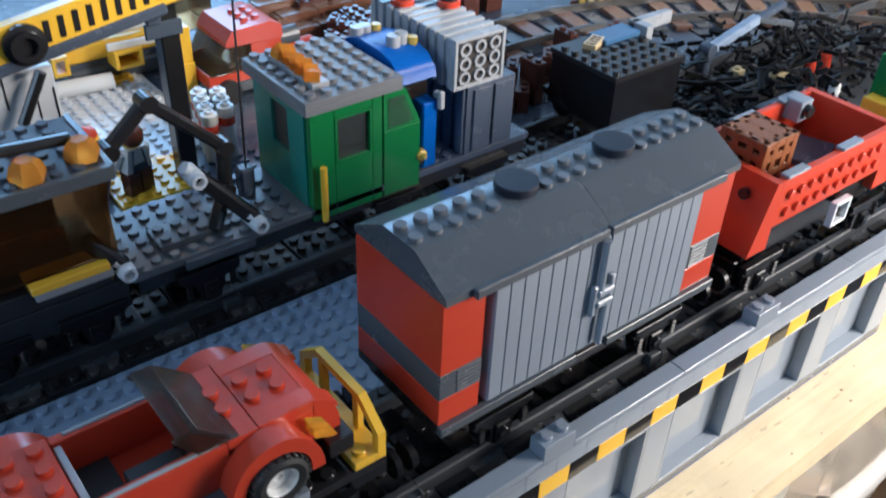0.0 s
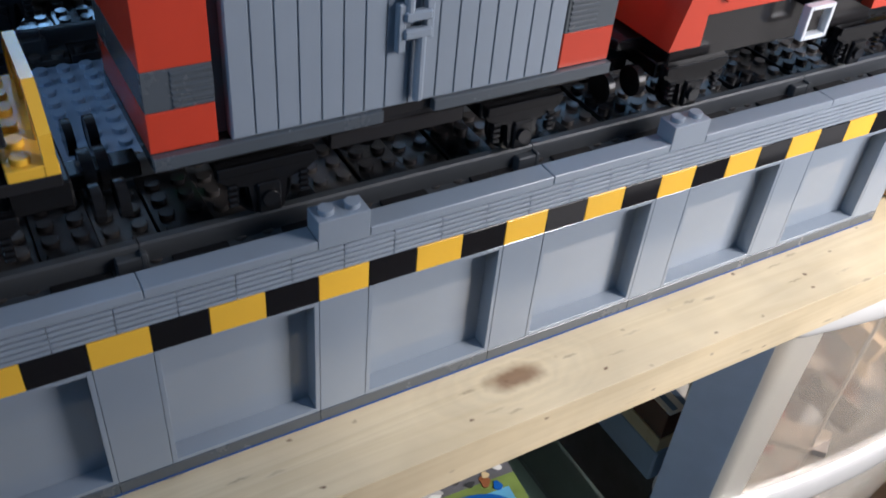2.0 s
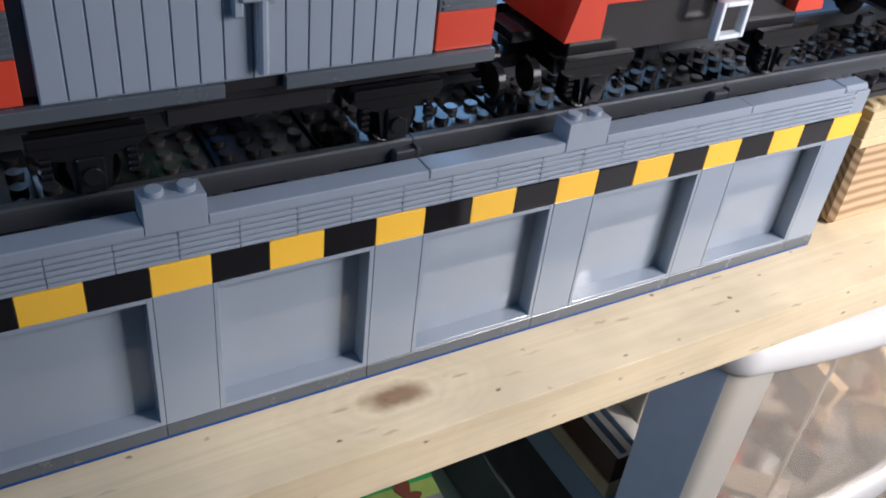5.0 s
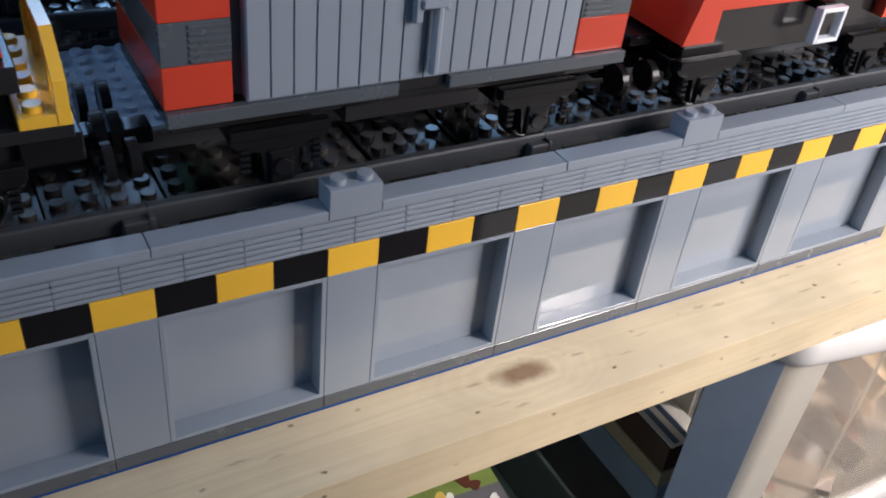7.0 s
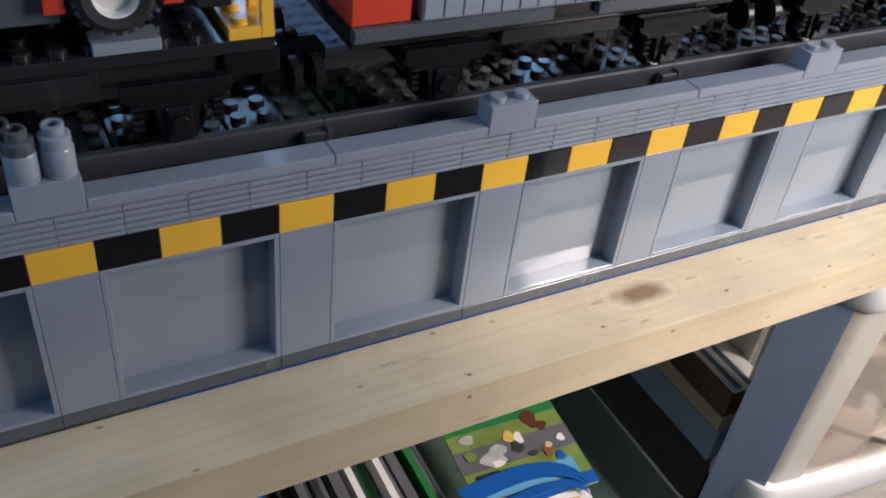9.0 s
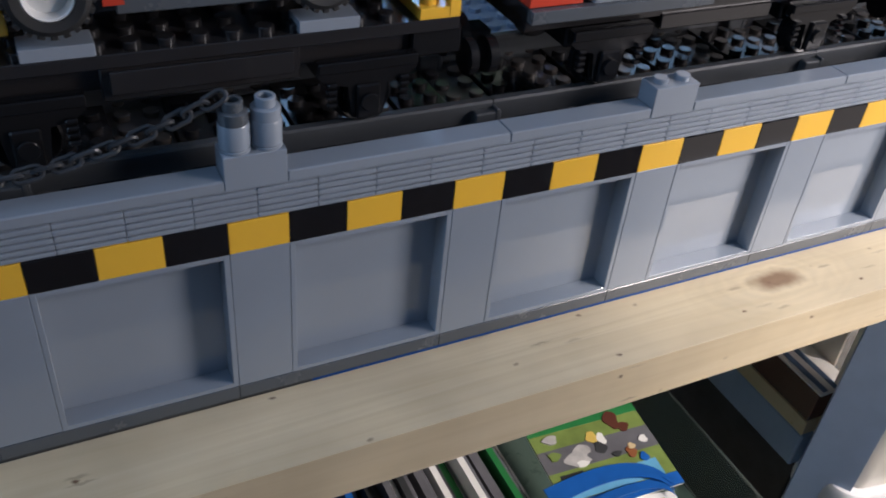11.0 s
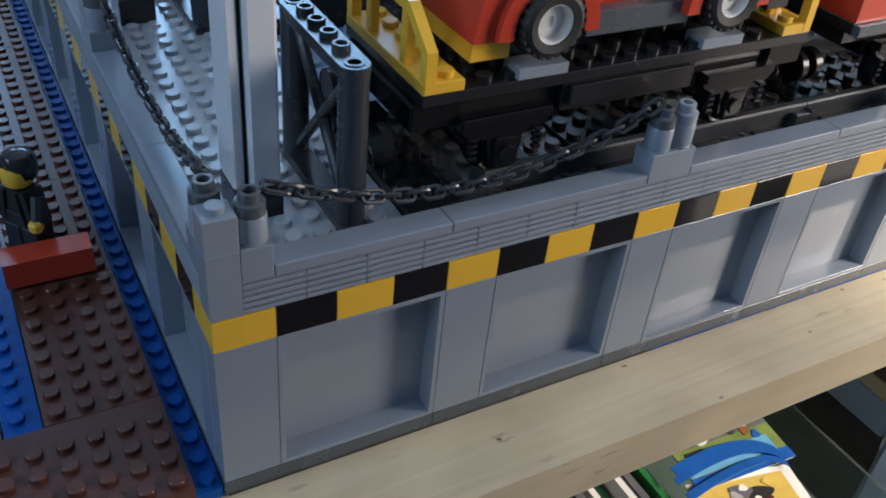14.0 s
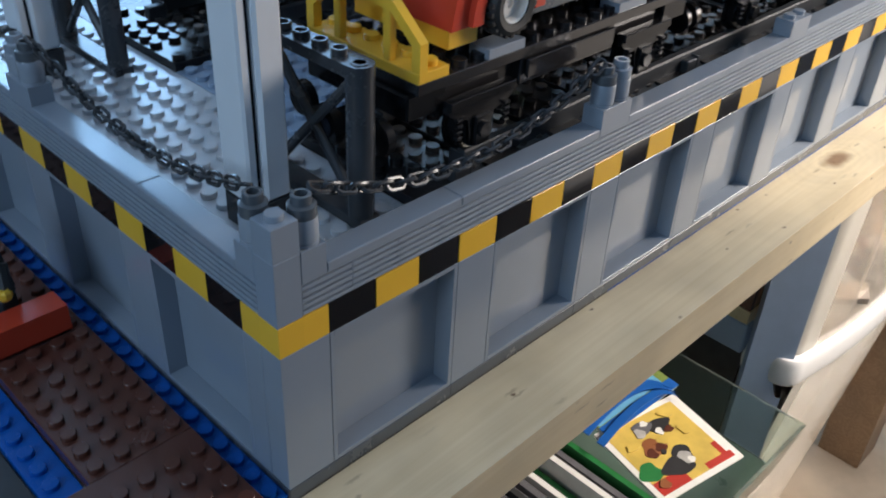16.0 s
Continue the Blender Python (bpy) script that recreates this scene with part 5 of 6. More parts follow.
def tender(y):
    y0, y1, z = y - 30, y + 18, 86.0
    ob = thing("tender_wagon", (441, y0, RAIL_TOP), "black toy tender wagon with a studded top", "train wagon")
    part("body", Geo().box(441, y0, z, 497, y1 + 2, 117, 0.4), IRON, ob)
    skip = [(i, j) for i in (3, 4, 5, 6) for j in (4, 5)] + [(1, 4), (2, 4), (1, 5), (2, 5)]
    g = Geo().box(440, y0 - 1, 117.1, 498, y1 + 3, 120.4, 0.3).studs(441, y0, 7, 6, 120.4, skip)
    part("top_plate", g, BLACK, ob)
    part("blue_tile", Geo().box(467.2, y0 + 33, 120.5, 496.8, y0 + 47.8, 123.7, 0.3), plastic("dull_blue_plastic", (0.06, 0.16, 0.30), 0.15), ob, "dull blue smooth tile")
    askew = Matrix.Translation((462, y0 + 38, 120.5)) @ Matrix.Rotation(0.42, 4, "Z")
    gr = part("tan_grille", Geo().at(askew).box(-8, -4, 0, 8, 4, 3.3, 0.2).at(Matrix()), TAN, ob, "tan grille tile")
    for k in range(4):
        part("slot", Geo().at(askew).box(-6.6 + 3.6 * k, -2.8, 3.3, -5.0 + 3.6 * k, 2.8, 3.55, 0).at(Matrix()), BROWN, gr)
    part("tall_bracket", Geo().box(499, y0 + 30, z, 505, y0 + 44, 126, 0.4).box(499, y0 + 40, 118, 534, y0 + 46, 126, 0.5), SILVER, ob, "light grey bracket")
    part("ladder", Geo().rod((499, y0 + 4, z), (499, y0 + 4, 111), 1.2).rod((499, y0 + 12, z), (499, y0 + 12, 111), 1.2), BLACK, ob)
    for bx in (456, 484):
        bogie(ob, bx, y)
    return ob


tender(TRACK_B)

# ---------------------------------------------------------------- yard behind the second track
yard = thing("yard_plate", (200, 260, GROUND), "grey and yellow studded yard plates behind the train", "base plate", kind="structure")
g = Geo().box(190, 296, GROUND, 272, 416, GROUND + 2.2, 0.2).studs(190, 296, 10, 15, GROUND + 2.2)
part("grey_plate", g, PLATFORM, yard)
g = Geo().box(200, 256, GROUND, 248, 295.8, GROUND + 2.6, 0.2).studs(200, 256, 6, 5, GROUND + 2.6)
part("yellow_plate", g, YELLOW, yard)
g = Geo().box(232, 396, GROUND + 2.2, 264, 436, GROUND + 5.4, 0.2).studs(232, 396, 4, 5, GROUND + 5.4)
part("yellow_plate", g, YELLOW, yard)
part("round_kerb", Geo().rod((206, 400, GROUND + 7), (250, 394, GROUND + 7), 5.5, 16), WHITE, yard)


def figure(name, x, y, z, turn, shirt, legs, hair, skin, label, strap=None):
    """A small toy figure, one plain mesh of joined blocks."""
    g = Geo().at(Matrix.Translation((x, y, z)) @ Matrix.Rotation(radians(turn), 4, "Z"))
    g.box(-7.6, -3.6, 0, -0.2, 3.8, 12, 0.5).box(0.2, -3.6, 0, 7.6, 3.8, 12, 0.5).box(-7.8, -3.8, 12, 7.8, 3.8, 14, 0.4)
    n_legs = len(g.f)
    g.prism([(-7.8, 14), (7.8, 14), (5.6, 27), (-5.6, 27)], "y", -3.8, 3.8)
    for s in (-1, 1):
        g.rod((s * 7.4, 0, 25), (s * 9.6, -3.5, 17), 2.3, 8)
    n_shirt = len(g.f)
    for s in (-1, 1):
        g.lathe((s * 9.8, -4.6, 14.6), [(1.6, 0), (2.4, 1), (2.4, 3), (1.6, 4)], 8)
    g.lathe((0, 0, 27), [(2.6, 0), (4.4, 0.9), (5.1, 2.2), (5.1, 6.6), (4.2, 8.4)], 16)
    n_skin = len(g.f)
    g.lathe((0, 1.5, 29), [(4.6, 0.2), (5.6, 1.6), (6.0, 4.4), (5.9, 7.0), (4.6, 9.2), (2.2, 10.3), (0.01, 10.5)], 14)
    n_hair = len(g.f)
    for s in (-1, 1):
        for side in (-1, 1):
            g.beam((s * 4.6, side * 3.9, 14), (s * 2.6, side * 3.9, 26.6), 1.8, 0.6, 0.1)
    g.box(-4.6, -4.3, 14, 4.6, 4.3, 18, 0.2)
    ob = single(name, g.at(Matrix()), legs, label, "toy figure", place=(x, y, z))
    for m in (shirt, skin, hair, legs if strap is None else strap):
        ob.data.materials.append(m)
    for k, p in enumerate(ob.data.polygons):
        p.material_index = 0 if k < n_legs else 1 if k < n_shirt else 2 if k < n_skin else 3 if k < n_hair else 4
    return ob


figure("toy_figure", 214, 268, GROUND + 2.6, 195, WHITE, BROWN, BROWN, YELLOW, "small plastic toy figure with brown hair, white shirt and dark straps", SLATE)
figure("toy_figure", 196, 276, GROUND + 2.6, 60, plastic("orange_plastic", (0.55, 0.14, 0.02), 0.25), SLATE, RED, YELLOW, "small plastic toy figure in an orange jacket and red cap")


def barrel(x, y, z, r, h, band):
    ob = thing("barrel_stack", (x, y, z), "stack of round white bricks with a red band", "barrel", "white barrels")
    part("barrel", Geo().lathe((x, y, z), [(r * 0.92, 0), (r, 1), (r, h - 1), (r * 0.92, h)], 14), WHITE, ob)
    part("band", Geo().lathe((x, y, z + h), [(r, 0), (r, band), (r * 0.9, band + 0.4)], 14), RED, ob)
    part("cap", Geo().lathe((x, y, z + h + band), [(r * 0.95, 0), (r, 0.6), (r, 6.0), (2.5, 6.3), (2.4, 8.0), (1.6, 8.0), (1.6, 7.2), (0.01, 7.2)], 14), WHITE, ob)
    return ob


for k in range(7):
    barrel(262 + 10.0 * (k % 2) + 2.5 * (k // 2), 278 + 9.6 * (k // 2), GROUND, 4.8, 19 + 2.4 * (k % 2), 4.6)


def digger():
    ob = thing("excavator", (224, 400, GROUND), "yellow toy excavator with white rails", "toy vehicle")
    part("track_unit", Geo().box(226, 404, GROUND, 310, 420, GROUND + 14, 3), DARK, ob)
    part("track_unit", Geo().box(226, 452, GROUND, 310, 468, GROUND + 14, 3), DARK, ob)
    part("body", Geo().box(222, 404, GROUND + 18, 296, 460, GROUND + 30, 1.5), YELLOW, ob)
    part("chassis", Geo().box(228, 406, GROUND + 6, 306, 464, GROUND + 18, 1), SLATE, ob)
    part("deck", Geo().box(240, 420, GROUND + 30, 290, 458, GROUND + 36, 1.0), YELLOW, ob)
    part("rail", Geo().beam((241, 400, 100), (283, 400, 102), 3, 5, 0.8), WHITE, ob)
    part("rail", Geo().beam((249, 392, 94), (280, 392, 93), 3, 5, 0.8), WHITE, ob)
    for px, w, za, zb in ((214, 10, 83.5, 96), (252, 18, 79, 91)):
        g = Geo().box(px, 388, za, px + 2.4, 404, zb, 0.4).box(px + w - 2.4, 388, za, px + w, 404, zb, 0.4)
        g.box(px + 2.4, 388, zb - 2.4, px + w - 2.4, 404, zb, 0.4).box(px + 2.4, 388, za, px + w - 2.4, 404, za + 2.4, 0.4)
        part("step_frame", g, YELLOW, ob)
    part("cab", Geo().box(292, 410, GROUND + 20, 330, 456, GROUND + 58, 1.5), AMBER, ob)
    return ob


digger()


def red_truck():
    ob = thing("toy_truck", (294, 336, GROUND), "red toy truck with a smoky windscreen", "toy vehicle")
    part("chassis", Geo().box(290, 338, GROUND + 5, 350, 376, GROUND + 12, 0.6), DARK, ob)
    part("body", Geo().box(290, 338, GROUND + 12, 346, 376, GROUND + 20, 0.8), RED, ob)
    part("cab_back", Geo().box(320, 338, GROUND + 20, 342, 376, GROUND + 36, 0.8), RED, ob)
    g = Geo().prism([(303, GROUND + 40), (308, GROUND + 47), (334, GROUND + 48), (342, GROUND + 44), (342, GROUND + 36), (303, GROUND + 37)], "y", 336, 376).studs(318, 344, 2, 3, GROUND + 47.6)
    part("cab_roof", g, plastic("pink_red_plastic", (0.58, 0.09, 0.07), 0.2), ob)
    part("windscreen", Geo().prism([(292, GROUND + 20), (320, GROUND + 20), (320, GROUND + 37), (303, GROUND + 37)], "y", 337, 375), clear_plastic("tan_clear_plastic", (0.72, 0.52, 0.34), 0.06, 0.04), ob, "clear tan windscreen")
    part("seat", Geo().box(306, 344, GROUND + 20, 318, 370, GROUND + 24, 0.5).box(316, 344, GROUND + 24, 319, 370, GROUND + 32, 0.5), DARK, ob)
    part("side_ladder", Geo().box(279, 352, GROUND, 288.8, 368, GROUND + 26, 0.4).box(281, 354, GROUND + 26, 288.8, 366, GROUND + 48, 0.4), YELLOW, ob)
    part("exhaust", Geo().cyl((343, 346, GROUND + 32), 6, 14, 16, "x"), DARK, ob)
    part("tank", Geo().cyl((346, 352, GROUND + 18), 7, 26, 16, "x"), RED, ob)
    for wx in (302, 336):
        part("tyre", Geo().lathe((wx, 340, GROUND + 8), [(3, -2), (8, -2), (8, 6), (3, 6)], 20, "y"), RUBBER, ob)
    return ob


red_truck()


def blue_truck():
    """A small lorry cab carried on the engine's rear deck."""
    z = 102.2
    ob = thing("toy_truck", (303, 154, z), "bright blue toy truck cab with grey lamps on its roof", "toy vehicle")
    part("chassis", Geo().box(306, 178, z, 326, 206, z + 10, 0.6), BLACK, ob)
    part("cab_back", Geo().box(304, 192, z + 10, 322, 204, 145.8, 0.8), BLACK, ob)
    roof = [(156, 148), (157.5, 152.5), (163, 157.4), (172, 159.4), (188, 159.8), (199, 157), (204, 151), (204, 145), (190, 146.4), (160, 146.8)]
    part("roof", Geo().prism(roof, "x", 303, 324), BLUE, ob)
    part("windscreen", Geo().box(305, 160, 137, 322, 191.8, 146.6, 0.6), SMOKE, ob)
    part("grille", Geo().box(314.2, 153, z, 323, 174, 137, 0.8), BLUE, ob)
    for px, py, pz in ((307, 197, 156.5), (312, 198, 156), (312, 174, 159), (317, 175, 159)):
        part("roof_lamp", Geo().cyl((px, py, pz), 3.4, 5.5, 12), SILVER, ob)
    for px, py, pz in ((321.4, 172, 158.6), (318, 197, 157)):
        part("beacon", Geo().cyl((px, py, pz), 2.6, 4, 10), GOLD, ob)
    part("mirror", Geo().box(322, 150, 133, 325, 152.9, 142, 0.6).box(322, 152.8, 138, 325, 156, 141, 0.4), SILVER, ob)
    return ob


blue_truck()


def tower_crane():
    ob = thing("loading_crane", (236, 286, GROUND), "toy loading crane with a yellow boom and black mast", "crane")
    part("mast", Geo().box(236, 262, GROUND, 246, 272, 230, 0.8), BLACK, ob)
    part("cross_bar", Geo().box(228, 260, 150, 247, 261.9, 158, 0.5).box(229, 258, 158, 236, 262, 176, 0.5), SLATE, ob)
    panel = part("tower_panel", Geo().box(140, 262, GROUND, 183, 284, 149, 0.6), COLUMN, ob, "light grey tower panel")
    for xs, za in ((173, 124), (181, 118), (160, 132)):
        part("groove", Geo().box(xs, 261.6, za, xs + 0.8, 262.2, za + 20, 0), INK, panel)
    boom = part("boom", Geo().beam((105, 258, 154), (262, 258, 180.5), 8, 17.5, 1.0), YELLOW, ob, "yellow slotted boom")
    for k in range(14):
        x = 176 + 6.6 * k
        zz = 167.3 + 0.169 * (x - 184)
        part("slot", Geo().box(x - 1.3, 253.5, zz - 4.5, x + 1.3, 254.6, zz + 5.5, 0.1), BLACK, boom)
    part("lower_boom", Geo().beam((120, 257, 147.5), (238, 257, 167.0), 9, 5.5, 1.0), SLATE, ob)
    part("pivot", Geo().lathe((172, 258, 164), [(9.5, 0), (9.5, 6), (7, 6.6), (7, 9), (4.5, 9), (4.5, 6), (0.01, 6)], 22, "y"), BLACK, ob)
    part("brace", Geo().rod((176, 254, 150), (163, 254, 127), 2.6, 10), BLACK, ob)
    part("wire", Geo().rod((233, 176, 118), (236, 176, 240), 0.5, 6), INK, ob)
    part("hook_block", Geo().box(229, 173, 108, 236, 180, 120, 1).lathe((232.5, 176.5, 104), [(2, 0), (4, 2), (4, 5), (2, 7)], 12), SLATE, ob)
    return ob


tower_crane()

# curved track, its brown sleepers and the brown ground at the back
CURVE = (505.0, -85.0)
curve = thing("curved_track", (530, 330, GROUND), "curved toy train track with reddish brown sleepers", "railway track")
tie = mesh_of("sleeper", Geo().box(-33, -7, 0, 33, 7, 4.0, 0.4), plastic("reddish_brown_plastic", (0.24, 0.105, 0.06), 0.3))
gap = mesh_of("gap_sleeper", Geo().box(-31, -6, 0, 31, 6, 2.0, 0.3), DARK)
R0 = 400.0
for k in range(-4, 26):
    a = radians(24 + 2.9 * k)
    p = (CURVE[0] + R0 * math.cos(a), CURVE[1] + R0 * math.sin(a), GROUND)
    if p[1] < 100 or p[0] > 930:
        continue
    ob = piece("sleeper", tie if k % 2 else gap, curve, p)
    ob.rotation_euler = (0, 0, a)
for dr in (-20, 20):
    vs, fs = [], []
    for k in range(41):
        a = radians(18 + 2 * k)
        for r, zz in ((R0 + dr - 1.8, GROUND + 3), (R0 + dr + 1.8, GROUND + 3), (R0 + dr + 1.4, GROUND + 8.6), (R0 + dr - 1.4, GROUND + 8.6)):
            vs.append((CURVE[0] + r * math.cos(a), CURVE[1] + r * math.sin(a), zz))
    for k in range(40):
        fs += [(4 * k + i, 4 * k + (i + 1) % 4, 4 * k + 4 + (i + 1) % 4, 4 * k + 4 + i) for i in range(4)]
    part("rail", Geo().add(vs, fs), STONE, curve)

fence = thing("golden_fence", (640, 300, GROUND), "golden brown toy fence behind the curved track", "fence")
for k in range(44):
    a = radians(26 + 1.15 * k)
    p = (CURVE[0] + 434 * math.cos(a), CURVE[1] + 434 * math.sin(a))
    part("slat", Geo().at(Matrix.Translation((p[0], p[1], 0)) @ Matrix.Rotation(a, 4, "Z")).box(-1.5, -2.6, GROUND, 1.5, 2.6, GROUND + 26, 0.4).at(Matrix()), GOLD if k % 3 else TAN, fence)
for zz in (GROUND + 3, GROUND + 18):
    g = Geo()
    for k in range(22):
        a, b = radians(26 + 2.3 * k), radians(26 + 2.3 * (k + 1))
        g.beam((CURVE[0] + 437 * math.cos(a), CURVE[1] + 437 * math.sin(a), zz), (CURVE[0] + 437 * math.cos(b), CURVE[1] + 437 * math.sin(b), zz), 2.0, 3.0, 0.3)
    part("fence_rail", g, BROWN, fence)

for k, (x0, x1, y0, z) in enumerate(((366, 452, 386, 14), (372, 470, 399, 20), (360, 462, 412, 26), (370, 474, 425, 31))):
    g = Geo().box(x0, y0, GROUND, x1, y0 + 11.8, GROUND + z, 0.6)
    for j in range(3):
        g.box(x0 + 4 + 30 * j, y0 - 0.6, GROUND + z - 3.4, x0 + 28 + 30 * j, y0 + 12, GROUND + z + 0.8, 0.3)
    single("brown_beam", g, plastic("beam_brown_plastic", (0.20, 0.085, 0.05), 0.25), "long reddish brown toy beam stacked behind the trucks", "beam", "brown beams", place=(x0, y0, GROUND))

rng = random.Random(11)
heap = Geo()
for k in range(130):
    x, y = rng.uniform(395, 560), rng.uniform(226, 470)
    if (x - CURVE[0]) ** 2 + (y - CURVE[1]) ** 2 < 452 ** 2 and (x - CURVE[0]) ** 2 + (y - CURVE[1]) ** 2 > 350 ** 2:
        continue
    w, d, h = rng.choice(((16, 16, 9), (32, 16, 10), (16, 8, 19), (24, 16, 13)))
    heap.at(Matrix.Translation((x, y, GROUND)) @ Matrix.Rotation(radians(rng.choice((0, 90, 45, 20))), 4, "Z"))
    z = rng.uniform(0, 14)
    heap.box(-w / 2, -d / 2, 0, w / 2, d / 2, z + h, 0.3)
    for i in range(w // 8):
        for j in range(d // 8):
            heap.stud(-w / 2 + 4 + 8 * i, -d / 2 + 4 + 8 * j, z + h, 8)
single("brown_rock_heap", heap.at(Matrix()), BROWN, "heap of brown toy bricks like rocks behind the train", "brick heap", kind="stuff", place=(395, 226, GROUND))

scrap = Geo()
for k in range(420):
    x, y = rng.uniform(512, 760), rng.uniform(100, 235)
    if math.hypot(x - CURVE[0], y - CURVE[1]) > 352:
        continue
    p = Vector((x, y, GROUND + rng.uniform(2, 22)))
    q = p + Vector((rng.uniform(-14, 14), rng.uniform(-14, 14), rng.uniform(-5, 8)))
    q.z = max(q.z, GROUND + 2)
    scrap.beam(p, q, rng.uniform(1.2, 4), rng.uniform(1.2, 4), 0.3)
single("scrap_heap", scrap, plastic("scrap_black_plastic", (0.009, 0.009, 0.010), 0.45, shine=0.12), "tangled heap of black toy scrap parts", "scrap", kind="stuff", place=(490, 120, GROUND))

grab = thing("grabber_arm", (590, 186, GROUND), "slate grey bent toy grabber arm over the scrap heap", "crane arm")
part("lower_arm", Geo().beam((587, 192, 64), (588, 192, 86), 8, 7, 1), SLATE, grab)
part("upper_arm", Geo().beam((586, 192, 83), (640, 192, 96), 7, 7, 1), PLATE, grab)
part("claw", Geo().beam((640, 192, 95), (670, 192, 101), 6, 5, 1), SLATE, grab)
part("claw", Geo().beam((640, 192, 95), (668, 180, 90), 5, 4, 0.8), DARK, grab)
part("knuckle", Geo().cyl((588, 196, 85), 5, 9, 16, "y"), SLATE, grab)
for k, (x, y, n) in enumerate(((612, 150, 2), (598, 170, 1), (560, 262, 2))):
    g = Geo().box(x, y, GROUND + 6, x + 8 * n, y + 8, GROUND + 10, 0.3).studs(x, y, n, 1, GROUND + 10)
    tan = single("tan_plate", g, TAN, "small tan studded plate lying on the scrap", "plate", "tan plates")
    part("prop_block", Geo().box(x + 1, y + 1, GROUND, x + 8 * n - 1, y + 7, GROUND + 6, 0.2), BLACK, tan)
for k, (x, y, z, m) in enumerate(((656, 152, 12, RED), (668, 148, 14, RED), (640, 122, 10, WHITE), (676, 156, 12, RED), (646, 128, 8, RED))):
    g = Geo().lathe((x, y, GROUND), [(3.5, 0), (4.2, z * 0.5), (3.5, z), (0.01, z + 2)], 10)
    single("round_part", g, m, "small round toy part on the scrap heap", "toy part", "round parts")
box_green = thing("green_wagon", (552, 16, RAIL_TOP), "green toy wagon coupled behind the tipper wagon", "train wagon")
part("body", Geo().box(556, 18, 100, 640, 62, 138, 0.4), GREEN, box_green)
part("end_plate", Geo().box(545, 16, 97, 640, 64, 100.4, 0.3).box(546, 20, 101, 555.5, 60, 116, 0.4), YELLOW, box_green)
bogie(box_green, 580, TRACK_A)
bogie(box_green, 622, TRACK_A)

# ---------------------------------------------------------------- harbour floor on the side
water = thing("water_plate", (-200, -10, -2.4), "blue studded water plates beside the quay", "base plate", kind="structure")
g = Geo().box(-8, 0.3, -2.4, -0.4, 470, 1.6, 0.2)
part("blue_strip", g, BLUE, water)
MESH_BLUE_STUD = mesh_of("stud", Geo().stud(0, 0, 0, 14), BLUE)
for j in range(58):
    piece("stud", MESH_BLUE_STUD, water, (-4, 4.3 + 8 * j, 1.6))
g = Geo().box(-50.6, 40, -2.4, -40.2, 470, 1.2, 0.2)
part("blue_plate", g, BLUE, water)
for j in range(52):
    piece("stud", MESH_BLUE_STUD, water, (-46.6, 47.4 + 8 * j, 1.2))
# bluish reflection along the quay's foot, painted as a fixed deep blue strip
part("blue_edge", Geo().box(150, -0.1, -2.55, 528, 8, -1.6, 0), plastic("blue_reflection_paint", (0.002, 0.055, 0.24), 0.3, shine=0.12), water)
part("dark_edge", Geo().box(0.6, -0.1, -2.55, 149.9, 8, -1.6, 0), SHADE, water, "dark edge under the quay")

single("dark_board", Geo().box(-260, 40, -2.5, -51, 470, -0.6, 0.3), SHADE, "dark board lying on the table beside the blue plates", "board")
jetty = thing("jetty_deck", (-64, 0, -2.4), "brown studded jetty plates on the blue water", "deck")
MESH_BROWN_STUD = mesh_of("stud", Geo().stud(0, 0, 0, 14), BROWN)
for a, b in ((0, 37.5), (37.6, 101.6), (101.7, 165.6), (165.7, 293.6), (293.7, 421)):
    x0 = -104 if a == 0 else -40
    g = Geo().box(x0 + 0.1, a - 1, 1.4 if x0 > -50 else -2.4, -8.1, b - 1, 6.4, 0.2)
    for i in range(int((-8 - x0) // 8)):
        for j in range(int((b - a + 1) // 8)):
            piece("stud", MESH_BROWN_STUD, jetty, (x0 + 4 + 8 * i, a + 3 + 8 * j, 6.4))
    part("deck_plate", g, BROWN, jetty)

single("red_roof_brick", Geo().prism([(-41, 6.4 + 1.7), (-13, 8.1), (-13, 17.6), (-41, 17.6)], "y", 100, 110), RED, "red toy brick lying on the jetty", "brick")
figure("toy_figure", -30, 119, 8.1, -55, SEAT, SEAT, BLACK, YELLOW, "small plastic toy figure with black hair behind a red brick")

# ---------------------------------------------------------------- timber block with tan bricks at the far end
timber = thing("timber_block", (548, 6, -2.6), "sawn pine timber block with end grain showing", "wood block")
part("block", Geo().box(548, 6, -2.6, 900, 59, 40, 2.5), WOOD_END, timber)
tan_wall = thing("tan_brick_row", (541, 3, 40), "layered tan toy bricks with studs on the timber block", "brick row")
for k in range(4):
    part("tan_course", Geo().box(541 + 0.6 * (k % 2), 3.2 + 0.4 * (k % 2), 40.1 + 4.2 * k, 900, 40, 44.2 + 4.2 * k, 0.3), TAN, tan_wall)
g = Geo()
for i in range(40):
    for j in range(3):
        g.stud(546 + 8 * i, 8 + 8 * j, 56.9)
part("stud_cover", g, TAN, tan_wall)

# ---------------------------------------------------------------- under the table
SHELF = -395.0
shelf = thing("lower_shelf", (-100, 20, FLOOR_Z), "dark shelf board below the table", "shelf")
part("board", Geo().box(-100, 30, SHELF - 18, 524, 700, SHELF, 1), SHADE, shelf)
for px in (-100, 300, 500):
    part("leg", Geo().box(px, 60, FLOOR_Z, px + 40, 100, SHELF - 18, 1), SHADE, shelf)

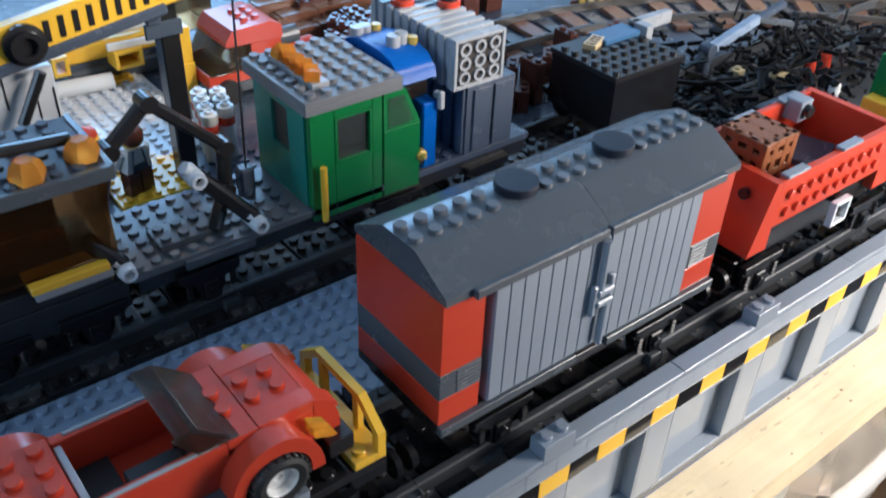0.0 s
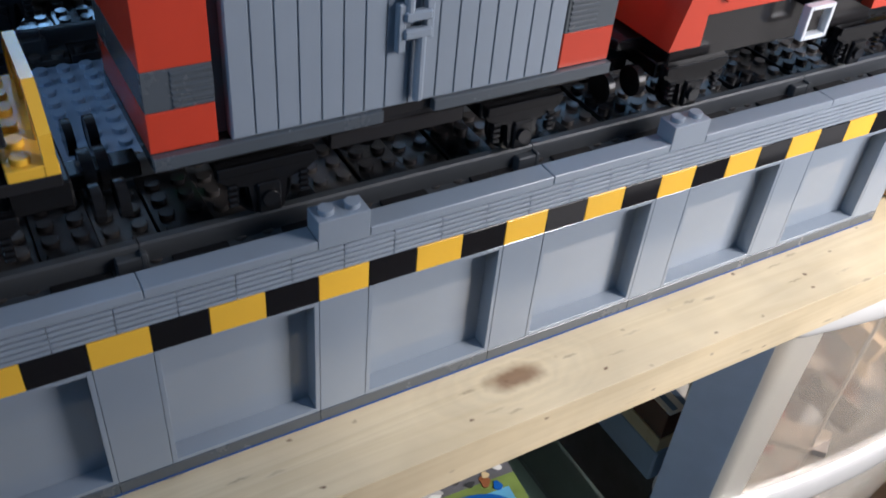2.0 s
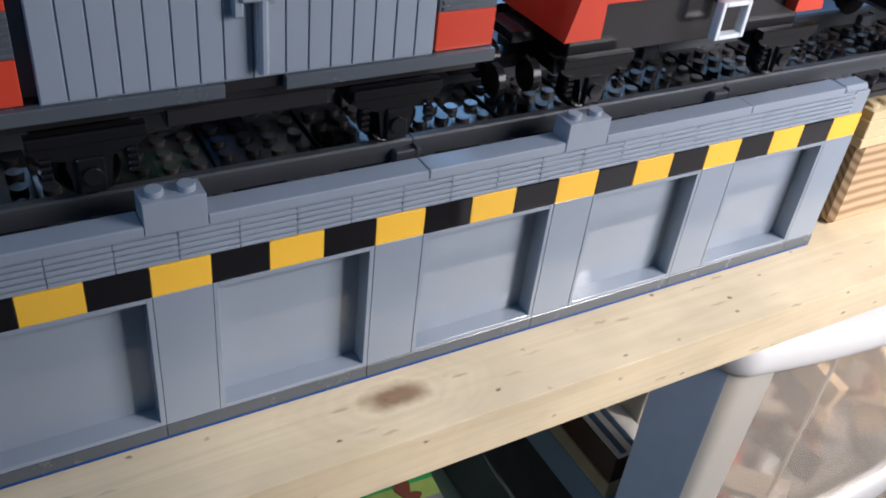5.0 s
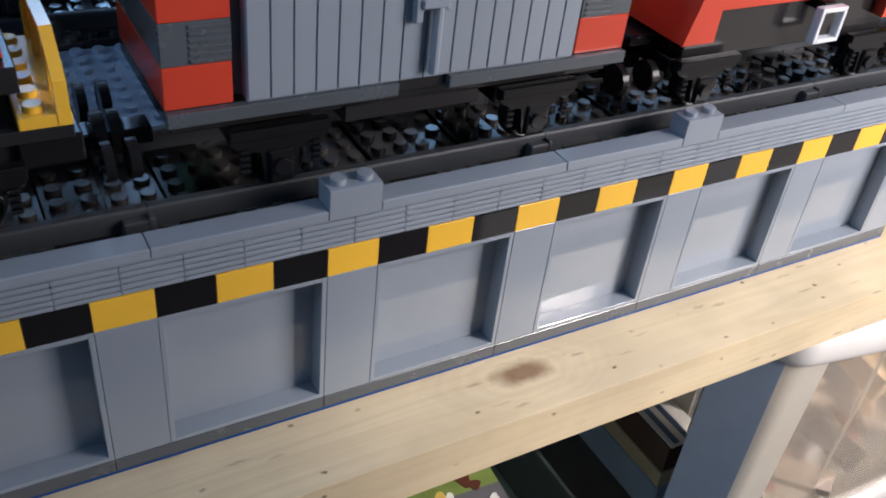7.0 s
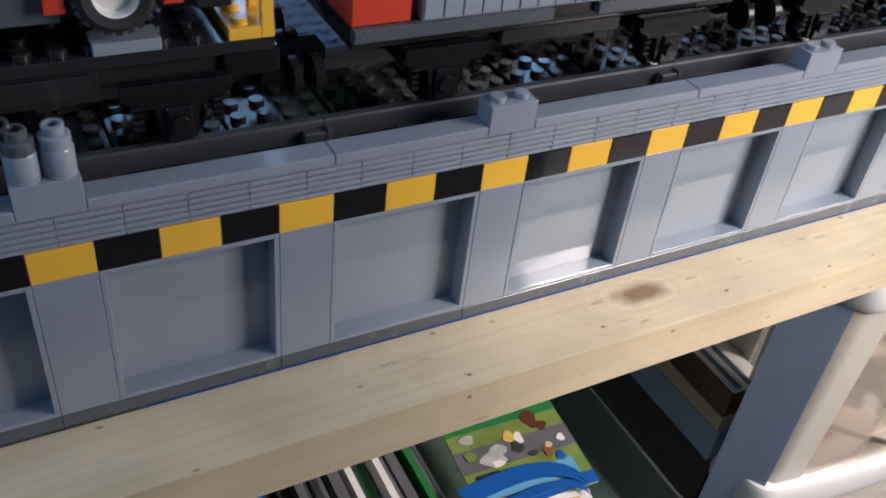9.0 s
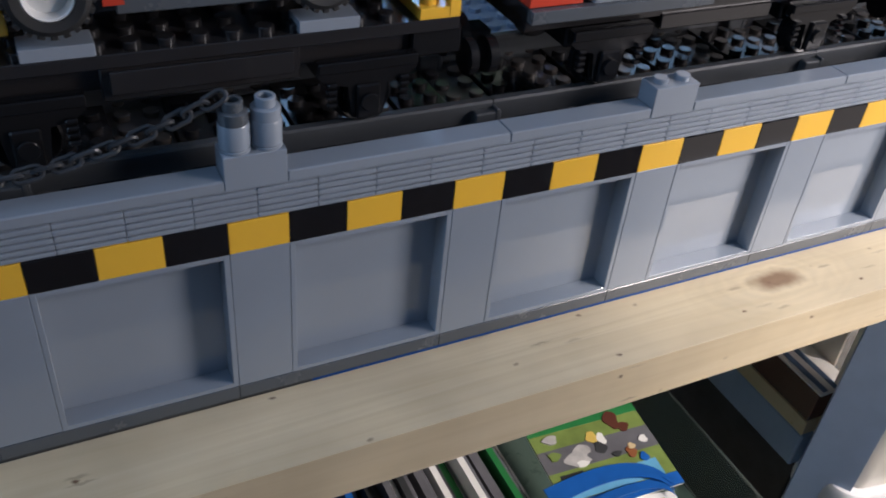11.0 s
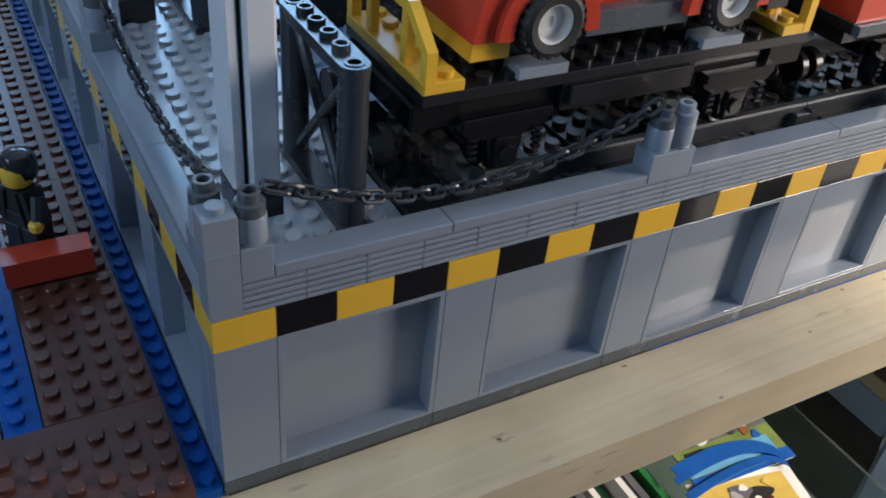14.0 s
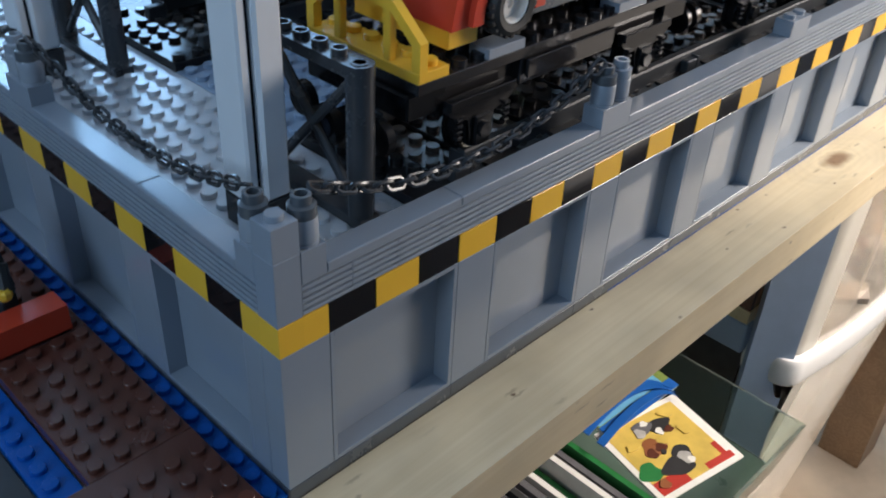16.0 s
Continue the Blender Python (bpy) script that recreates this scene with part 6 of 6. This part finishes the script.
FROST = clear_plastic("frosted_clear_plastic", (0.96, 0.93, 0.88), 0.10, 0.24)
tower = thing("drawer_tower", (560, 53, FLOOR_Z), "blue-grey frame of a storage drawer tower under the table", "storage frame")
part("front_post", Geo().prism([(568, 86), (590, 53), (604, 62), (582, 95)], "z", FLOOR_Z, -60), METAL, tower)
part("side_rail", Geo().box(570, 95, -340, 584, 420, -306, 1.5), METAL, tower)
part("back_post", Geo().box(568, 420.1, FLOOR_Z, 592, 450, -60, 1.5), METAL, tower)
# dark sheet painted as the shade within the lower frame
part("lower_panel", Geo().box(580, 96, FLOOR_Z, 584, 420, -341, 0.5), SHADE, tower, "dark sheet standing in for shade inside the frame")
bin_big = thing("storage_bin", (590, 10, FLOOR_Z), "large frosted plastic bin with a white lid, full of bricks", "storage bin")


def bin_shell(x0, y0, x1, y1, z0, z1, taper, wall):
    """Four tapered walls and a floor, as separate outlines."""
    sides = []
    t = taper
    def quad(a, b):
        (ax, ay), (bx, by) = a, b
        cx, cy = (x0 + x1) / 2, (y0 + y1) / 2
        def low(p):
            return (p[0] + (t if p[0] < cx else -t), p[1] + (t if p[1] < cy else -t))
        def inn(p):
            return (p[0] + (wall if p[0] < cx else -wall), p[1] + (wall if p[1] < cy else -wall))
        la, lb = low(a), low(b)
        vs = [(*la, z0), (*lb, z0), (*b, z1), (*a, z1), (*inn(la), z0), (*inn(lb), z0), (*inn(b), z1), (*inn(a), z1)]
        return Geo().add(vs, [(0, 1, 2, 3), (7, 6, 5, 4), (3, 2, 6, 7), (0, 4, 5, 1), (0, 3, 7, 4), (1, 5, 6, 2)])
    sides.append(quad((x0, y0), (x1, y0)))
    sides.append(quad((x0, y1), (x0, y0)))
    sides.append(quad((x1, y0), (x1, y1)))
    sides.append(quad((x1, y1), (x0, y1)))
    return sides




def bowed_path(x0, x1, y0, bow, r, tail, first=0.0, last=1.0):
    """The plan of a bowed drawer front, from its far end round the corner and back along the side: place and outward normal."""
    mid, pts = (x0 + x1) / 2, []
    for i in range(21):
        x = x1 + (x0 + r - x1) * i / 20
        pts.append((x, y0 - bow * (1 - ((x - mid) / (mid - x0)) ** 2)))
    yc = pts[-1][1] + r
    pts += [(x0 + r - r * math.sin(math.pi / 2 * i / 8), yc - r * math.cos(math.pi / 2 * i / 8)) for i in range(1, 9)]
    pts.append((x0, yc + tail))
    out = []
    for i, (x, y) in enumerate(pts):
        ax, ay = pts[max(0, i - 1)]
        bx, by = pts[min(len(pts) - 1, i + 1)]
        d = math.hypot(bx - ax, by - ay)
        out.append((x, y, (by - ay) / d * -1, (bx - ax) / d))
    n = len(out) - 1
    return out[round(first * n):round(last * n) + 1]


def bowed(path, section):
    """Sweeps a closed section of (outward, height) pairs along a bowed path."""
    g, k, n = Geo(), len(section), len(path)
    vs = [(x + nx * o, y + ny * o, z) for x, y, nx, ny in path for o, z in section]
    fs = [(i * k + j, i * k + (j + 1) % k, (i + 1) * k + (j + 1) % k, (i + 1) * k + j) for i in range(n - 1) for j in range(k)]
    fs += [tuple(range(k - 1, -1, -1)), tuple(range((n - 1) * k, n * k))]
    return g.add(vs, fs)


def rounded(depth, z0, z1, out):
    """A moulded rim's section: flat inside, rounded outside."""
    h = (z1 - z0) / 2
    arc = [(out * math.cos(a) ** 0.7 if abs(a) < 1.57 else 0.0, z0 + h + h * math.sin(a)) for a in [math.pi * (i / 12 - 0.5) for i in range(13)]]
    return [(-depth, z0)] + arc + [(-depth, z1)]


BIN_WHITE = plastic("bin_white_plastic", (0.76, 0.75, 0.73), 0.22, 0.03)
FROST_EDGE = clear_plastic("cream_frosted_plastic", (0.72, 0.69, 0.61), 0.3, 0.62)
PANE = clear_plastic("hazy_clear_plastic", (0.78, 0.72, 0.64), 0.07, 0.16)
HAZE = clear_plastic("milky_clear_plastic", (0.95, 0.91, 0.84), 0.14, 0.4)
for m in (FROST_EDGE, PANE, HAZE):
    m.node_tree.nodes["Principled BSDF"].inputs["IOR"].default_value = 1.45
for x0, z0, z1, fall, clear in ((588, -330, -152, 4, PANE), (584, -740, -362, 46, HAZE)):
    wall_section = [(-2.4, z1), (-fall - 2.4, z0), (-fall, z0), (0, z1)]
    pane = part("drawer_front", bowed(bowed_path(x0, 934, 50, 18, 16, 40, 0.0, 0.66), wall_section), clear, bin_big)
    pane.visible_shadow = False
    part("drawer_corner", bowed(bowed_path(x0, 934, 50, 18, 16, 40, 0.66, 1.0), wall_section), FROST_EDGE, bin_big, "cream frosted plastic corner")
part("lid", bowed(bowed_path(588, 934, 50, 18, 18, 320), rounded(10, -150, -122, 6)), BIN_WHITE, bin_big, "white plastic lid")
part("lid_top", Geo().box(601, 58, -130, 934, 380, -122, 1), BIN_WHITE, bin_big)
part("drawer_rim", bowed(bowed_path(584, 934, 50, 18, 18, 320), rounded(8, -362, -331, 4)), BIN_WHITE, bin_big)
part("side_wall", Geo().box(606, 118, FLOOR_Z + 4, 608.4, 380, -150, 0.5), FROST_EDGE, bin_big)
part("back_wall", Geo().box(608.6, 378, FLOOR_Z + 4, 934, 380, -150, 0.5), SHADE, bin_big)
part("drawer_floor", Geo().box(609, 62, -356, 930, 376, -353.5, 0.3), FROST, bin_big)
part("base", Geo().box(600, 102, FLOOR_Z, 934, 376, FLOOR_Z + 3.8, 0.3), BIN_WHITE, bin_big)
part("clear_rod", Geo().rod((676, 44, -326), (680, 44, -160), 1.4, 8), FROST_EDGE, bin_big)
page = thing("paper_sheet", (570, 96, -306), "white printed sheet with two blue stripes", "paper")
part("sheet", Geo().box(571, 96, -264, 604, 418, -262.5, 0.2), PAPER, page)
for k in range(2):
    part("stripe", Geo().box(575 + 11 * k, 98, -262.5, 580 + 11 * k, 400, -262.2, 0), matte("dull_blue_print", (0.10, 0.16, 0.26), 0.5, 0.1, 60), page)
part("card_block", Geo().box(570.5, 97, -291, 604, 417, -264.2, 0.5), BROWN, page, "dark brown card block")
part("board", Geo().box(569.5, 96, -305.5, 604.5, 418, -291.2, 0.5), TAN, page, "beige board edge")
rng = random.Random(5)
PALE = plastic("pale_tan_plastic", (0.66, 0.50, 0.32), 0.3)
TAUPE = plastic("taupe_plastic", (0.36, 0.30, 0.25), 0.35)
for k in range(96):
    upper = k < 52
    z = -350 + 175 * (k / 52) if upper else rng.uniform(-735, -430)
    x, y = rng.uniform(624, 915), rng.uniform(62, 92) if upper else rng.uniform(108, 130)
    m = rng.choice((SILVER, TAUPE, NOUGAT, RED, TAUPE, STONE) if upper and z < -275 else (TAUPE, TAUPE, PALE, TAUPE, TAN, NOUGAT))
    s = rng.choice((16, 24, 32))
    g = Geo().at(Matrix.Translation((x, y, z)) @ Euler((rng.uniform(0, 3), rng.uniform(0, 3), rng.uniform(0, 3))).to_matrix().to_4x4())
    part("loose_brick", g.box(-s, -10, -5, s, 10, 5, 0.5), m, bin_big)

tray = thing("booklet_tray", (300, 40, SHELF), "green plastic tray filled with building booklets", "tray")
DKGREEN = clear_plastic("dark_green_clear_plastic", (0.70, 0.82, 0.76), 0.12, 0.06)
for geo in bin_shell(120, 8, 530, 330, SHELF, -340, 10, 3):
    part("side_wall", geo, DKGREEN, tray)
part("base", Geo().box(131, 19, SHELF, 519, 319, SHELF + 3, 1), plastic("grey_green_plastic", (0.10, 0.15, 0.125), 0.3), tray, "grey-green tray floor")

def booklet(x, y, w, d, z, tilt, turn, cover, marks, label):
    """A thin booklet lying tilted in the tray: cover, page block and printed shapes."""
    ob = thing("booklet", (x, y, z), label, "booklet", "booklets in the tray")
    ob.rotation_euler = (radians(tilt), 0, radians(turn))
    o = Vector((x, y, z))

    def local(name, geo, mat, parent=ob):
        data = mesh_of(name, geo, mat)
        child = new(name, data)
        child.parent = parent
        return child

    local("page_block", Geo().box(0.6, 0.6, 0, w - 0.6, d - 0.6, 2.2, 0.1), PAPER)
    local("cover", Geo().box(0, 0, 2.2, w, d, 3.0, 0.2), cover)
    for k, (kind, u0, v0, u1, v1, m) in enumerate(marks):
        if kind == "r":
            local("printed_panel", Geo().box(w * u0, d * v0, 3.0, w * u1, d * v1, 3.15 + 0.05 * k, 0), m)
        else:
            cx, cy, r = w * u0, d * v0, w * u1
            outline = [(cx + r * math.cos(a) * (1 + 0.25 * math.sin(3 * a + k)), cy + v1 * r * math.sin(a)) for a in [2 * math.pi * i / 22 for i in range(22)]]
            local("printed_shape", Geo().prism(outline, "z", 3.0, 3.2 + 0.05 * k), m)
    return ob


LIME = matte("lime_print", (0.17, 0.235, 0.06), 0.35, 0.2, 60)
CYAN = matte("light_blue_print", (0.12, 0.36, 0.55), 0.35, 0.1, 60)
SAND = matte("yellow_print", (0.62, 0.44, 0.10), 0.35, 0.15, 60)
GREYP = matte("grey_print", (0.12, 0.12, 0.13), 0.35, 0.15, 60)
REDP = matte("red_print", (0.45, 0.04, 0.03), 0.35, 0.1, 60)
GREENP = matte("green_print", (0.02, 0.18, 0.05), 0.35, 0.1, 60)

ASH = matte("pale_grey_print", (0.42, 0.41, 0.39), 0.35, 0.25, 90)
booklet(370, 104, 94, 80, -318, 4, -3, LIME, [
    ("r", 0, 0.44, 1, 0.68, GREYP), ("r", 0, 0.86, 1, 1, GREENP), ("r", 0.02, 0.14, 0.90, 0.32, CYAN), ("r", 0, 0.0, 1, 0.13, ROYAL), ("r", 0.08, 0.36, 0.28, 0.40, INK),
    ("c", 0.27, 0.52, 0.08, 0.8, ASH), ("c", 0.36, 0.56, 0.07, 1.2, ASH), ("c", 0.44, 0.50, 0.06, 0.8, GREYP), ("c", 0.31, 0.46, 0.05, 0.6, PAPER), ("c", 0.52, 0.58, 0.05, 1.3, SHADE),
    ("c", 0.50, 0.70, 0.05, 1.1, SAND), ("c", 0.57, 0.66, 0.035, 1.6, PAPER), ("c", 0.74, 0.82, 0.06, 1.5, BROWN), ("c", 0.80, 0.72, 0.05, 0.9, BROWN), ("c", 0.74, 0.44, 0.04, 1.3, NOUGAT),
    ("c", 0.77, 0.50, 0.03, 1.0, TAN), ("c", 0.82, 0.36, 0.035, 1.2, ROYAL), ("c", 0.90, 0.54, 0.035, 1.0, PAPER), ("c", 0.16, 0.78, 0.06, 0.7, ASH), ("c", 0.62, 0.46, 0.04, 0.6, SHADE), ("c", 0.12, 0.60, 0.05, 0.8, LIME)],
    "building booklet with a green cover in a clear bag")
booklet(350, 38, 90, 78, -324, 3, -11, PAPER, [
    ("r", 0.06, 0.06, 0.90, 0.94, SAND), ("r", 0.06, 0.06, 0.40, 0.22, REDP), ("r", 0.62, 0.06, 0.94, 0.14, REDP), ("r", 0.84, 0.06, 0.90, 0.30, REDP),
    ("c", 0.14, 0.34, 0.11, 0.9, GREENP), ("c", 0.42, 0.26, 0.17, 0.6, INK), ("c", 0.54, 0.34, 0.09, 1.2, INK), ("c", 0.53, 0.30, 0.06, 1.2, ASH), ("c", 0.56, 0.25, 0.035, 1.0, PAPER),
    ("c", 0.36, 0.56, 0.12, 0.8, NOUGAT), ("c", 0.42, 0.52, 0.06, 0.8, BROWN), ("c", 0.30, 0.50, 0.05, 1.1, BROWN), ("c", 0.50, 0.58, 0.06, 0.8, SAND), ("c", 0.58, 0.74, 0.13, 0.6, INK),
    ("c", 0.42, 0.80, 0.10, 0.7, GREYP), ("c", 0.36, 0.76, 0.05, 1.1, ASH), ("c", 0.47, 0.84, 0.04, 0.8, PAPER), ("c", 0.64, 0.66, 0.05, 0.7, BROWN), ("c", 0.54, 0.68, 0.035, 1.2, PAPER),
    ("c", 0.76, 0.84, 0.09, 0.6, SAND), ("c", 0.76, 0.58, 0.06, 1.0, SAND), ("c", 0.20, 0.66, 0.08, 0.5, SAND), ("c", 0.40, 0.46, 0.025, 1.0, INK), ("c", 0.16, 0.16, 0.05, 1.0, NOUGAT)],
    "building booklet with a yellow and white cover")
rng = random.Random(8)
SPINES = [INK, SHADE, ROYAL, CYAN, SAND, SHADE, ROYAL, SHADE, GREYP, SHADE, GREYP, PAPER, GREENP, PAPER, GREYP, GREENP, SHADE]
for k in range(17):
    x = 160 + 12 * k
    mats = SPINES[k % len(SPINES)]
    ob = thing("booklet", (x, 60, SHELF + 3), "thin building booklet standing upright in the tray", "booklet", "booklets standing in the tray")
    h = 70 + rng.uniform(-10, 8)
    lean = rng.uniform(-4, 10)
    g = Geo().prism([(x, SHELF + 3), (x + 5, SHELF + 3), (x + 5 + lean, SHELF + 3 + h), (x + lean, SHELF + 3 + h)], "y", 36 + rng.uniform(0, 20), 205 + rng.uniform(0, 25))
    part("cover", g, mats, ob)
    g = Geo().prism([(x + 5.2, SHELF + 3), (x + 9.5, SHELF + 3), (x + 9.5 + lean, SHELF + h - 2), (x + 5.2 + lean, SHELF + h - 2)], "y", 52, 200)
    part("page_block", g, PAPER if k % 4 == 0 else GREYP, ob)
bag = clear_plastic("clear_bag_film", (0.92, 0.95, 0.96), 0.08, 0.0)
strap = thing("blue_strap", (380, 84, -312), "blue printed strip of a clear bag", "bag")


def ribbon(path, width):
    """A bent flat strip along a path, one closed mesh."""
    vs, fs = [], []
    for x, y, z in path:
        vs += [(x, y - width / 2, z), (x, y + width / 2, z), (x, y + width / 2, z + 0.8), (x, y - width / 2, z + 0.8)]
    for k in range(len(path) - 1):
        a, b = 4 * k, 4 * k + 4
        fs += [(a + i, b + i, b + (i + 1) % 4, a + (i + 1) % 4) for i in range(4)]
    fs += [(0, 1, 2, 3), (4 * len(path) - 1, 4 * len(path) - 2, 4 * len(path) - 3, 4 * len(path) - 4)]
    return Geo().add(vs, fs)


for (ax, ay), (bx, by), (cx, cy), width in (((362, 125), (424, 124), (453, 104), 9), ((357, 117), (424, 118), (451, 97), 6), ((356, 102), (425, 106), (449, 92), 7)):
    path = []
    for k in range(15):
        u = k / 14
        w0, w1, w2 = (1 - u) * (1 - 2 * u), 4 * u * (1 - u), u * (2 * u - 1)
        path.append((w0 * ax + w1 * bx + w2 * cx, w0 * ay + w1 * by + w2 * cy, -313 + 2 * math.sin(3.14 * u)))
    part("strip", ribbon(path, width), ROYAL, strap)
